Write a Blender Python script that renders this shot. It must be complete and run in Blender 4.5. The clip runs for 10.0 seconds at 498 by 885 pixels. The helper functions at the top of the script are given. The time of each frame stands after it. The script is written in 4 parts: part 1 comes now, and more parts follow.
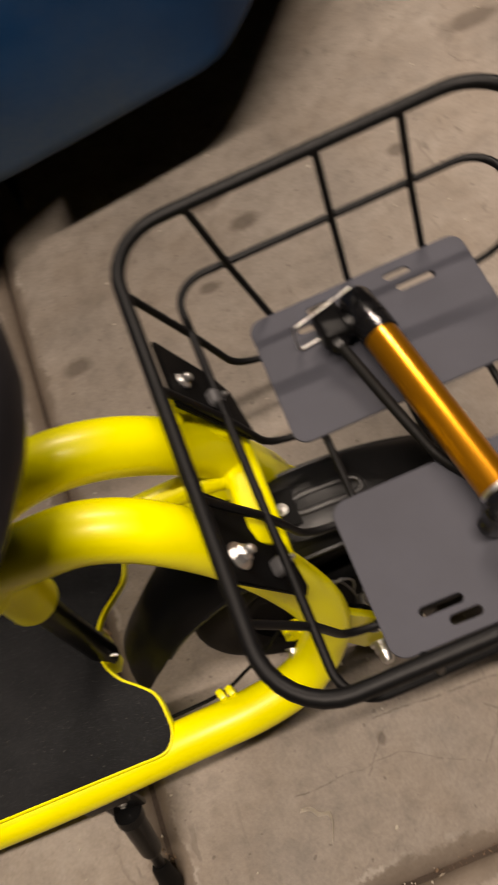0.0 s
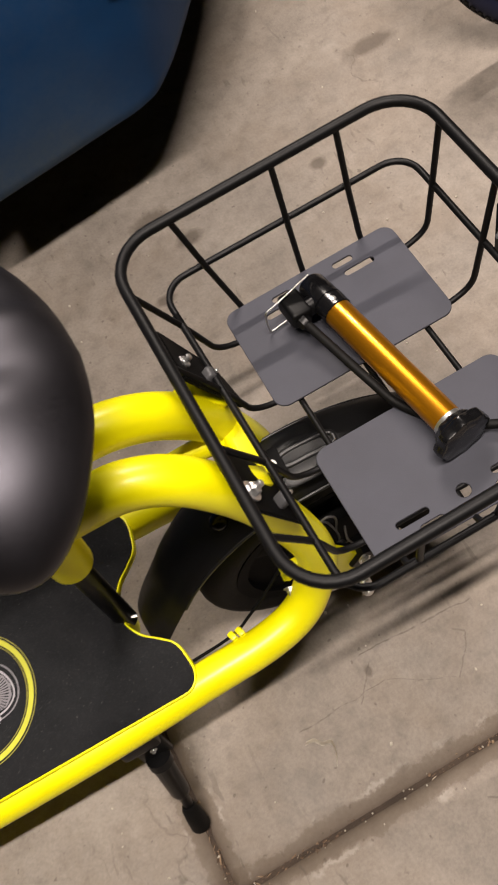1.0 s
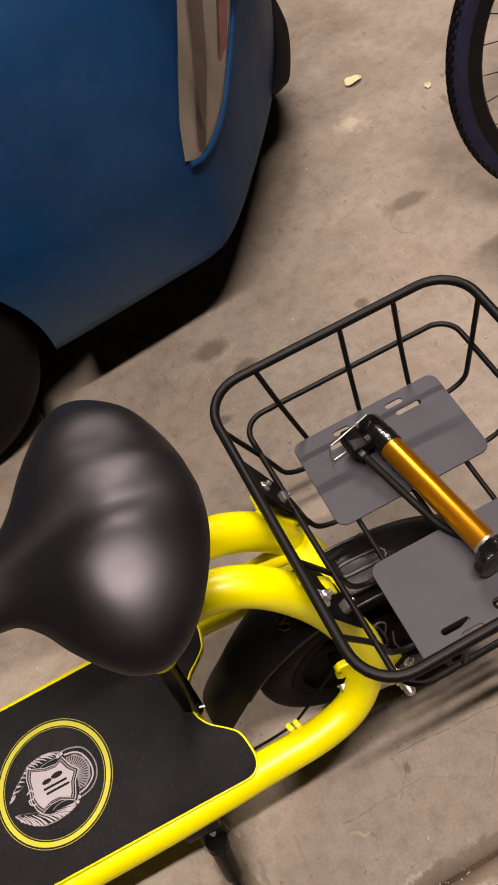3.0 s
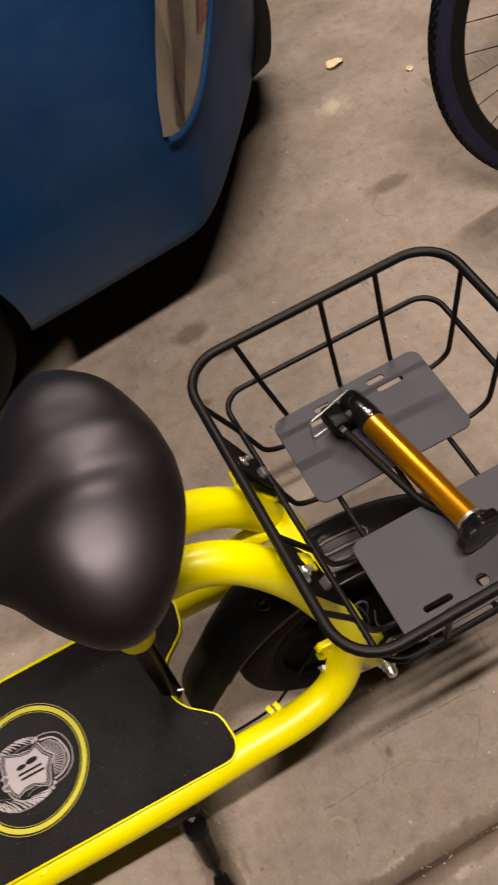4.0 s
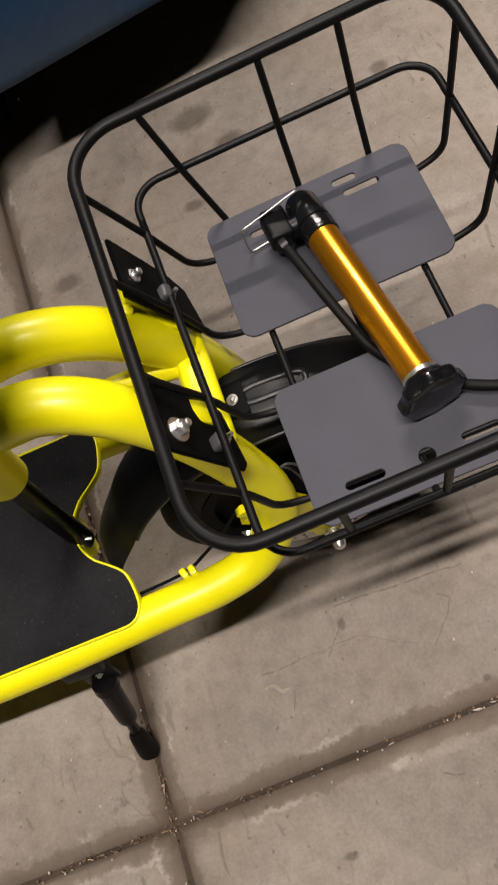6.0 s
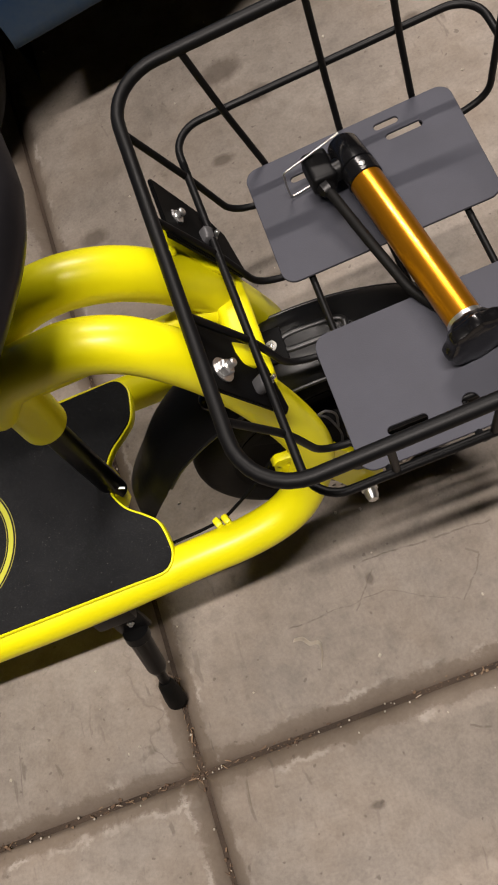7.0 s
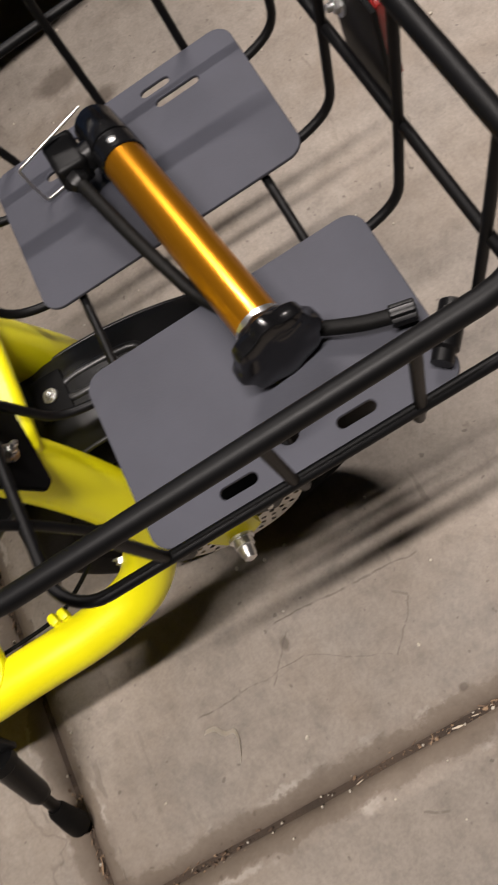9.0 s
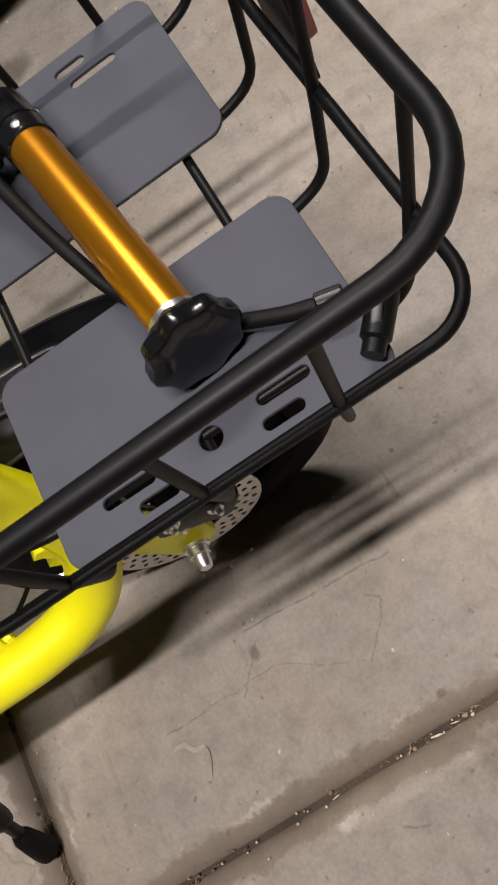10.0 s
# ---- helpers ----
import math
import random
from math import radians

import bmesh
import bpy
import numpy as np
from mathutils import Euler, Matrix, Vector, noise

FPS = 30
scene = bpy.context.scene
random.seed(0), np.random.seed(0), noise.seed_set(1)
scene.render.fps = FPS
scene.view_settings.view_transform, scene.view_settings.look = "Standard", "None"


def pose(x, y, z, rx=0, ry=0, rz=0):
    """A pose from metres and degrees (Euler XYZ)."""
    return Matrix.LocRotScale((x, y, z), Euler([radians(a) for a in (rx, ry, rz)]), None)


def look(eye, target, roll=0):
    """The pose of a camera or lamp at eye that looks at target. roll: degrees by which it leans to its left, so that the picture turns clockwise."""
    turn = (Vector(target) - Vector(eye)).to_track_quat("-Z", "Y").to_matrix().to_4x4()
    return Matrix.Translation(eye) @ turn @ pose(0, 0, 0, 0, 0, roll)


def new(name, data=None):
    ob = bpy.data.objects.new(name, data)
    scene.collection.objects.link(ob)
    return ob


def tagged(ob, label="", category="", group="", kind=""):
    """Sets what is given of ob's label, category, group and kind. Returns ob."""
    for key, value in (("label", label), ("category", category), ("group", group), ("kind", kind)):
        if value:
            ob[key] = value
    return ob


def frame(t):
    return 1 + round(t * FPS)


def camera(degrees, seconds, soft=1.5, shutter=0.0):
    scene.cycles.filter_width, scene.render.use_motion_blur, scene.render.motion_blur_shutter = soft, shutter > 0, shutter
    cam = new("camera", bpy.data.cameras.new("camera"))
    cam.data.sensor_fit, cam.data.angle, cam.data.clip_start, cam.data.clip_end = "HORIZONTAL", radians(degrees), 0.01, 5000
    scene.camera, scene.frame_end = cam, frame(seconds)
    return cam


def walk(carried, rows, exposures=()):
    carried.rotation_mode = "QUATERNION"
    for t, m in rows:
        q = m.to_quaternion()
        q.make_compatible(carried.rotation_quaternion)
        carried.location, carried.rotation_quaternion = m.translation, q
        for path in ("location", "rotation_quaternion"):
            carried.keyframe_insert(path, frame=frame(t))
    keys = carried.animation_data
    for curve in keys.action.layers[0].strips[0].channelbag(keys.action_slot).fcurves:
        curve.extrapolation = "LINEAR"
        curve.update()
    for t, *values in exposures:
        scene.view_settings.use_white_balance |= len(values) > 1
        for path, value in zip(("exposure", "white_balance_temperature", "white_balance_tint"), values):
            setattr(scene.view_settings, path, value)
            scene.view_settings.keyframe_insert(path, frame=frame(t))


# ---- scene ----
cam = camera(33.1, 10.0, 1.9, 0.5)
PATH = [
    (0, (0.064, 0.188, 1.178), (-0.08, 1.133, -0.578), -31.2),
    (0.2, (0.077, 0.174, 1.152), (-0.01, 1.101, -0.617), -32.3),
    (0.5, (0.053, 0.128, 1.183), (0.03, 1.033, -0.6), -31.5),
    (1, (-0.007, 0.09, 1.304), (0.009, 1.02, -0.466), -28.9),
    (1.2, (-0.022, 0.056, 1.329), (-0.002, 1.007, -0.43), -28.1),
    (1.5, (-0.034, 0.037, 1.381), (-0.004, 1.006, -0.368), -26.7),
    (2, (-0.045, 0.041, 1.461), (0.041, 1.105, -0.23), -24.3),
    (2.2, (-0.059, 0.062, 1.482), (0.042, 1.163, -0.185), -22.7),
    (3.5, (-0.055, 0.041, 1.465), (0.033, 1.173, -0.182), -24.6),
    (4, (-0.063, 0.041, 1.439), (0.063, 1.145, -0.224), -22.5),
    (4.2, (-0.049, 0.08, 1.389), (0.105, 1.173, -0.279), -20.7),
    (4.5, (0.012, 0.118, 1.258), (0.114, 1.121, -0.47), -22.1),
    (4.7, (0.043, 0.107, 1.258), (0.095, 1.019, -0.521), -22.8),
    (5, (0.094, 0.105, 1.227), (0.029, 0.985, -0.568), -26.6),
    (6.3, (0.114, 0.088, 1.207), (-0.149, 0.899, -0.602), -39.0),
    (6.5, (0.098, 0.08, 1.21), (-0.176, 0.876, -0.604), -39.7),
    (7, (0.078, 0.084, 1.205), (-0.214, 0.867, -0.612), -40.8),
    (7.5, (0.113, 0.124, 1.157), (-0.186, 0.928, -0.65), -40.2),
    (7.8, (0.102, 0.14, 1.079), (-0.187, 0.931, -0.736), -40.5),
    (8, (0.098, 0.146, 1.049), (-0.196, 0.942, -0.762), -42.4),
    (8.2, (0.116, 0.14, 1.042), (-0.163, 0.945, -0.768), -43.8),
    (8.5, (0.156, 0.128, 1.014), (-0.133, 0.938, -0.791), -47.1),
    (9, (0.217, 0.133, 0.978), (-0.069, 0.962, -0.82), -48.4),
    (9.5, (0.25, 0.142, 0.944), (-0.028, 0.971, -0.855), -49.3),
    (10, (0.254, 0.137, 0.92), (-0.044, 0.959, -0.878), -51.4),
]
walk(cam, [(t, look(eye, target, roll)) for t, eye, target, roll in PATH],
     [(0, -0.13, 7300, 17), (1.0, 0.19, 6650, 15), (2.0, 0.4, 6800, 18), (2.2, 0.4, 6800, 18), (3.5, -0.1, 7300, 22), (4.0, -0.12, 7300, 21), (4.5, -0.18, 7600, 16), (5, 0.0, 6900, 15), (6.5, 0.0, 6450, 14), (8.5, 0.1, 6400, 15), (10, 0.15, 6150, 12)])

# ---- light ----
world = bpy.data.worlds.new("world")
world.use_nodes = True
world.node_tree.nodes["Background"].inputs[0].default_value = (0.5, 0.45, 0.4, 1)
world.node_tree.nodes["Background"].inputs[1].default_value = 0.05
scene.world = world
CEILING = 3.40
scene.view_settings.exposure = 0.0


def tube_light(x, y, watts, length, width, colour):
    data = bpy.data.lights.new("tube_light", "AREA")
    data.shape, data.size, data.size_y = "RECTANGLE", length, width
    data.energy, data.color = watts, colour
    ob = new("tube_light", data)
    ob.matrix_world = pose(x, y, CEILING - 0.085)
    return ob


tube_light(-0.02, -0.095, 128, 1.5, 0.06, (1.0, 0.92, 0.83))
tube_light(0.85, 2.46, 98, 1.2, 0.06, (1.0, 0.92, 0.83))


# ---- materials ----
def material(name, colour, rough=0.5, metal=0.0, **more):
    m = bpy.data.materials.new(name)
    m.use_nodes = True
    b = m.node_tree.nodes["Principled BSDF"]
    b.inputs["Base Color"].default_value = (*colour, 1)
    b.inputs["Roughness"].default_value = rough
    b.inputs["Metallic"].default_value = metal
    for key, value in more.items():
        b.inputs[key.replace("_", " ")].default_value = value
    return m


class Nodes:
    """Short hand for the nodes of one material."""

    def __init__(self, m):
        self.tree, self.shader = m.node_tree, m.node_tree.nodes["Principled BSDF"]
        self.place = self.add("ShaderNodeTexCoord").outputs["Object"]

    def add(self, kind, **values):
        n = self.tree.nodes.new(kind)
        for key, value in values.items():
            n.inputs[key.replace("_", " ")].default_value = value
        return n

    def link(self, a, b):
        self.tree.links.new(a, b)

    def noise(self, scale, detail=4.0, rough=0.55, stretch=None, distort=0.0):
        n = self.add("ShaderNodeTexNoise", Scale=scale, Detail=detail, Roughness=rough, Distortion=distort)
        place = self.place
        if stretch:
            mapping = self.add("ShaderNodeMapping", Scale=stretch)
            self.link(place, mapping.inputs["Vector"])
            place = mapping.outputs[0]
        self.link(place, n.inputs["Vector"])
        return n.outputs["Fac"]

    def ramp(self, value, *stops):
        r = self.add("ShaderNodeValToRGB")
        e = r.color_ramp.elements
        while len(e) < len(stops):
            e.new(0.5)
        for one, (at, c) in zip(e, stops):
            one.position = at
            one.color = (*c, 1) if not isinstance(c, (int, float)) else (c, c, c, 1)
        self.link(value, r.inputs[0])
        return r.outputs[0]

    def mix(self, fac, a, b, mode="MIX"):
        n = self.tree.nodes.new("ShaderNodeMix")
        n.data_type, n.blend_type = "RGBA", mode
        for value, socket in ((fac, n.inputs[0]), (a, n.inputs[6]), (b, n.inputs[7])):
            if isinstance(value, (int, float)):
                socket.default_value = value
            elif isinstance(value, tuple):
                socket.default_value = (*value, 1)
            else:
                self.link(value, socket)
        return n.outputs[2]

    def maths(self, op, a, b=0.0):
        n = self.tree.nodes.new("ShaderNodeMath")
        n.operation = op
        for value, socket in ((a, n.inputs[0]), (b, n.inputs[1])):
            if isinstance(value, (int, float)):
                socket.default_value = value
            else:
                self.link(value, socket)
        return n.outputs[0]

    def colour(self, value):
        self.link(value, self.shader.inputs["Base Color"])

    def rough(self, value):
        self.link(value, self.shader.inputs["Roughness"])

    def bump(self, height, strength, distance):
        n = self.add("ShaderNodeBump", Strength=strength, Distance=distance)
        self.link(height, n.inputs["Height"])
        self.link(n.outputs[0], self.shader.inputs["Normal"])


def grained(name, colour, rough, metal=0.0, scale=400.0, strength=0.15, depth=0.0006, spread=0.12, **more):
    """A coated or moulded surface: fine grain in the relief, slow change in colour and gloss."""
    m = material(name, colour, rough, metal, **more)
    n = Nodes(m)
    slow, fine = n.noise(9.0, 5.0), n.noise(scale, 3.0)
    dark = tuple(c * (1 - spread) for c in colour)
    light = tuple(min(1.0, c * (1 + spread)) for c in colour)
    n.colour(n.ramp(slow, (0.3, dark), (0.7, light)))
    n.rough(n.ramp(n.maths("ADD", n.maths("MULTIPLY", slow, 0.6), n.maths("MULTIPLY", fine, 0.4)), (0.3, max(0.02, rough - 0.07)), (0.7, min(1.0, rough + 0.09))))
    n.bump(fine, strength, depth)
    return m


CROSS_X, CROSS_Y = -0.334, 0.158


FLOOR_LINES = [
    (-0.150, 0.305, -0.060, 0.309, 0.0014, 0.5), (-0.060, 0.309, 0.006, 0.313, 0.0012, 0.4), (-0.02, 0.362, 0.091, 0.358, 0.0016, 0.6), (0.091, 0.358, 0.178, 0.356, 0.0015, 0.5),
    (0.130, 0.328, 0.147, 0.316, 0.0018, 0.4), (0.147, 0.316, 0.126, 0.289, 0.0015, 0.45), (0.126, 0.289, 0.101, 0.262, 0.0015, 0.4), (0.006, 0.311, 0.054, 0.283, 0.0010, 0.35),
    (0.054, 0.283, 0.099, 0.266, 0.0010, 0.35), (-0.005, 0.347, -0.047, 0.296, 0.0016, 0.4), (0.045, 0.108, 0.072, 0.098, 0.0020, 0.5),
]


def concrete():
    m = material("concrete", (0.3, 0.27, 0.23), 0.8, Specular_IOR_Level=0.35)
    n = Nodes(m)
    n.place = n.add("ShaderNodeNewGeometry").outputs["Position"]
    big, mid, fine = n.noise(1.1, 5.0, 0.55), n.noise(6.0, 9.0, 0.62), n.noise(190.0, 6.0, 0.7)
    small = n.noise(34.0, 6.0, 0.6)
    base = n.ramp(big, (0.3, (0.245, 0.208, 0.172)), (0.7, (0.345, 0.305, 0.265)))
    base = n.mix(1.0, base, n.ramp(mid, (0.35, 0.82), (0.5, 0.99), (0.65, 1.10)), "MULTIPLY")
    base = n.mix(1.0, base, n.ramp(small, (0.3, 0.82), (0.5, 1.0), (0.7, 1.09)), "MULTIPLY")
    base = n.mix(0.6, base, n.mix(1.0, base, n.ramp(fine, (0.3, 0.74), (0.62, 1.1)), "MULTIPLY"))
    # brown weathering, dark grease specks and worn pale patches
    brown = n.ramp(n.noise(3.1, 7.0, 0.65), (0.48, 0.0), (0.70, 1.0))
    base = n.mix(n.maths("MULTIPLY", brown, 0.5), base, (0.17, 0.125, 0.085))
    pale = n.ramp(n.noise(4.7, 8.0, 0.7), (0.58, 0.0), (0.7, 1.0))
    base = n.mix(n.maths("MULTIPLY", pale, 0.3), base, (0.46, 0.42, 0.37))
    spots = n.ramp(n.noise(21.0, 4.0, 0.55), (0.67, 0.0), (0.74, 1.0))
    base = n.mix(n.maths("MULTIPLY", spots, 0.5), base, (0.10, 0.08, 0.062))
    pits = n.ramp(n.noise(85.0, 2.0, 0.4), (0.70, 0.0), (0.75, 1.0))
    base = n.mix(n.maths("MULTIPLY", pits, 0.5), base, (0.075, 0.06, 0.05))
    # dirt that has settled along the joints
    for angle, dx, dy in ((1.3, 0.0, 1.0), (1.3, 1.0, 0.0)):
        turn = n.add("ShaderNodeVectorRotate", Angle=radians(-angle), Center=(CROSS_X, CROSS_Y, 0))
        n.link(n.place, turn.inputs["Vector"])
        split = n.add("ShaderNodeSeparateXYZ")
        n.link(turn.outputs[0], split.inputs[0])
        far = n.maths("ABSOLUTE", n.maths("SUBTRACT", split.outputs[1 if dy else 0], CROSS_Y if dy else CROSS_X))
        far = n.maths("ADD", n.maths("MULTIPLY", far, 14.0), n.maths("MULTIPLY", n.maths("SUBTRACT", n.noise(11.0, 7.0, 0.7), 0.5), 0.55))
        dirt = n.ramp(far, (0.05, 1.0), (0.55, 0.0))
        base = n.mix(n.maths("MULTIPLY", dirt, 0.5), base, (0.115, 0.08, 0.055))
        ragged = n.maths("ADD", far, n.maths("MULTIPLY", n.maths("SUBTRACT", n.noise(17.0, 8.0, 0.75), 0.5), 0.75))
        base = n.mix(n.maths("MULTIPLY", n.ramp(ragged, (0.30, 1.0), (0.36, 0.0)), 0.42), base, (0.13, 0.10, 0.072))
        flake = n.maths("MULTIPLY", n.ramp(ragged, (0.36, 0.0), (0.40, 1.0), (0.44, 1.0), (0.50, 0.0)), n.ramp(n.noise(13.0, 4.0, 0.6), (0.50, 0.0), (0.60, 1.0)))
        base = n.mix(n.maths("MULTIPLY", flake, 0.45), base, (0.50, 0.46, 0.41))
    # hairline cracks
    bend = n.add("ShaderNodeVectorMath")
    bend.operation = "MULTIPLY_ADD"
    shift = n.add("ShaderNodeTexNoise", Scale=2.6, Detail=5.0)
    n.link(n.place, shift.inputs["Vector"])
    n.link(shift.outputs["Color"], bend.inputs[0])
    bend.inputs[1].default_value = (0.5, 0.5, 0.0)
    n.link(n.place, bend.inputs[2])
    cells = n.add("ShaderNodeTexVoronoi", Scale=2.3)
    cells.feature = "DISTANCE_TO_EDGE"
    n.link(bend.outputs[0], cells.inputs["Vector"])
    line = n.ramp(cells.outputs["Distance"], (0.0, 1.0), (0.004, 0.0))
    line = n.maths("MULTIPLY", line, n.ramp(n.noise(2.2, 3.0), (0.58, 0.0), (0.66, 1.0)))
    base = n.mix(n.maths("MULTIPLY", line, 0.45), base, (0.09, 0.07, 0.055))
    # scuffs, mostly across the walkway
    dashes = n.ramp(n.noise(34.0, 3.0, 0.5, stretch=(1.6, 0.45, 1.0), distort=0.6), (0.64, 0.0), (0.70, 1.0))
    dashes = n.maths("MULTIPLY", dashes, n.ramp(n.noise(2.8, 3.0), (0.46, 0.0), (0.62, 1.0)))
    base = n.mix(n.maths("MULTIPLY", dashes, 0.5), base, (0.10, 0.082, 0.066))
    # long scratches and open cracks, and two thin dark lines along y 0.36
    wave = n.add("ShaderNodeVectorMath")
    wave.operation = "MULTIPLY_ADD"
    shaken = n.add("ShaderNodeTexNoise", Scale=24.0, Detail=4.0)
    n.link(n.place, shaken.inputs["Vector"])
    n.link(shaken.outputs["Color"], wave.inputs[0])
    wave.inputs[1].default_value = (0.014, 0.014, 0.0)
    n.link(n.place, wave.inputs[2])
    for ax, ay, bx, by, wide, deep in FLOOR_LINES:
        ax, ay, bx, by = ax + 0.007, ay + 0.007, bx + 0.007, by + 0.007
        length = math.hypot(bx - ax, by - ay)
        ux, uy = (bx - ax) / length, (by - ay) / length
        along, aside = (n.add("ShaderNodeVectorMath") for _ in range(2))
        for node, way in ((along, (ux, uy, 0)), (aside, (-uy, ux, 0))):
            node.operation = "DOT_PRODUCT"
            n.link(wave.outputs[0], node.inputs[0])
            node.inputs[1].default_value = way
        t = n.maths("ABSOLUTE", n.maths("SUBTRACT", along.outputs["Value"], ux * (ax + bx) / 2 + uy * (ay + by) / 2))
        o = n.maths("ABSOLUTE", n.maths("SUBTRACT", aside.outputs["Value"], -uy * ax + ux * ay))
        mark = n.maths("MULTIPLY", n.ramp(n.maths("DIVIDE", o, wide), (0.4, 1.0), (1.0, 0.0)), n.ramp(n.maths("DIVIDE", t, length / 2), (0.85, 1.0), (1.0, 0.0)))
        mark = n.maths("MULTIPLY", mark, n.ramp(n.noise(60.0, 3.0, 0.6), (0.36, 0.25), (0.55, 1.0)))
        base = n.mix(n.maths("MULTIPLY", mark, deep), base, (0.085, 0.068, 0.053))
    # old oil marks; the last, widest entry is a soft shadow painted into the floor
    for x, y, rx, ry in ((0.657, 1.471, 0.062, 0.024), (0.107, 1.247, 0.030, 0.020), (0.004, 1.140, 0.022, 0.014), (0.056, 1.335, 0.05, 0.03), (0.408, 1.251, 0.02, 0.016), (-0.27, 1.10, 0.03, 0.02), (-0.012, 0.335, 0.007, 0.010), (-0.105, 0.050, 0.010, 0.006), (0.148, 0.199, 0.006, 0.005), (0.25, 0.13, 0.12, 0.05)):
        off = n.add("ShaderNodeVectorMath")
        off.operation = "SUBTRACT"
        n.link(n.place, off.inputs[0])
        off.inputs[1].default_value = (x, y, 0)
        scaled = n.add("ShaderNodeVectorMath")
        scaled.operation = "MULTIPLY"
        n.link(off.outputs[0], scaled.inputs[0])
        scaled.inputs[1].default_value = (1 / rx, 1 / ry, 0)
        size = n.add("ShaderNodeVectorMath")
        size.operation = "LENGTH"
        n.link(scaled.outputs[0], size.inputs[0])
        edge = n.maths("ADD", size.outputs["Value"], n.maths("MULTIPLY", n.noise(40.0, 4.0, 0.6), 0.9))
        mark = n.ramp(n.maths("MULTIPLY", edge, 0.5), (0.52, 1.0), (0.80, 0.0))
        base = n.mix(n.maths("MULTIPLY", mark, 0.66), base, (0.09, 0.07, 0.054))
    # worn pale patch
    off = n.add("ShaderNodeVectorMath")
    off.operation = "DISTANCE"
    n.link(n.place, off.inputs[0])
    off.inputs[1].default_value = (0.69, 1.82, 0)
    worn = n.maths("ADD", n.maths("MULTIPLY", off.outputs["Value"], 6.0), n.maths("MULTIPLY", n.noise(26.0, 6.0, 0.7), 0.9))
    base = n.mix(n.maths("MULTIPLY", n.ramp(worn, (0.48, 1.0), (0.75, 0.0)), 0.7), base, (0.50, 0.44, 0.35))
    n.colour(base)
    n.rough(n.ramp(mid, (0.3, 0.55), (0.7, 0.85)))
    height = n.maths("ADD", n.maths("MULTIPLY", small, 0.5), n.maths("MULTIPLY", fine, 0.3))
    height = n.maths("SUBTRACT", height, n.maths("MULTIPLY", line, 0.5))
    n.bump(height, 0.3, 0.003)
    return m


CONCRETE = concrete()
DIRT = grained("joint_dirt", (0.06, 0.042, 0.03), 0.95, scale=220, strength=0.8, depth=0.004, spread=0.4)
CHIP = grained("wood_chip", (0.42, 0.27, 0.15), 0.8, scale=300, spread=0.3)
chips = Nodes(CHIP)
chips.colour(chips.ramp(chips.add("ShaderNodeNewGeometry").outputs["Random Per Island"], (0.0, (0.07, 0.045, 0.03)), (0.5, (0.15, 0.095, 0.06)), (0.9, (0.30, 0.20, 0.12)), (1.0, (0.55, 0.48, 0.38))))
GRIT = grained("pale_grit", (0.52, 0.47, 0.39), 0.8, scale=300)
LEAF = grained("dry_leaf", (0.76, 0.66, 0.42), 0.7, scale=200, spread=0.25)
PLASTER = grained("plaster", (0.05, 0.047, 0.042), 0.85, scale=60, strength=0.3, depth=0.002)
YELLOW = grained("yellow_paint", (0.86, 0.80, 0.0), 0.39, scale=260, strength=0.05, depth=0.0004, spread=0.04, Specular_IOR_Level=0.42, Coat_Weight=0.2, Coat_Roughness=0.24)
BLACK = grained("black_powder_coat", (0.0026, 0.0026, 0.0029), 0.48, Specular_IOR_Level=0.20, scale=900, strength=0.1, depth=0.0003, spread=0.25)
GLOSS = grained("glossy_black_plastic", (0.005, 0.005, 0.0055), 0.17, Specular_IOR_Level=0.5, scale=500, strength=0.03, depth=0.0002, spread=0.3)
MATT = grained("matt_black_steel", (0.003, 0.003, 0.0032), 0.6, Specular_IOR_Level=0.08, scale=700, strength=0.1, depth=0.0003, spread=0.25)
PLATE = grained("grey_powder_coat", (0.049, 0.0505, 0.0635), 0.64, Specular_IOR_Level=0.27, scale=700, strength=0.25, depth=0.0005, spread=0.17)
PLASTIC = grained("black_plastic", (0.0035, 0.0035, 0.0038), 0.36, Specular_IOR_Level=0.24, scale=700, strength=0.03, depth=0.0002, spread=0.3)
RUBBER = grained("black_rubber", (0.0045, 0.0043, 0.004), 0.6, Specular_IOR_Level=0.15, scale=350, strength=0.3, depth=0.0008, spread=0.35)
VINYL = grained("black_vinyl", (0.0030, 0.0027, 0.0029), 0.44, Specular_IOR_Level=0.60, Specular_Tint=(0.90, 0.87, 1.0, 1.0), scale=420, strength=0.025, depth=0.0005, spread=0.2)
CHROME = grained("zinc_plated_steel", (0.74, 0.74, 0.73), 0.30, 0.95, scale=300, strength=0.1, depth=0.0003, spread=0.1)
STEEL_DARK = grained("dull_zinc", (0.075, 0.075, 0.078), 0.45, 0.2, scale=300)
STEEL = grained("brushed_steel", (0.6, 0.58, 0.54), 0.35, 1.0, scale=300, strength=0.15, depth=0.0003, spread=0.15)
FENDER = grained("dark_metal_fender", (0.008, 0.008, 0.0085), 0.40, 0.0, Specular_IOR_Level=0.5, scale=90, strength=0.02, depth=0.0004, spread=0.2)
TAPE_WHITE = grained("white_print", (0.37, 0.35, 0.38), 0.7, scale=900, strength=0.4, depth=0.0004)
TAPE_GREY = grained("grey_print", (0.20, 0.19, 0.205), 0.7, scale=900, strength=0.4, depth=0.0004)
TAPE_YELLOW = grained("yellow_print", (0.47, 0.47, 0.035), 0.7, scale=900, strength=0.4, depth=0.0004)
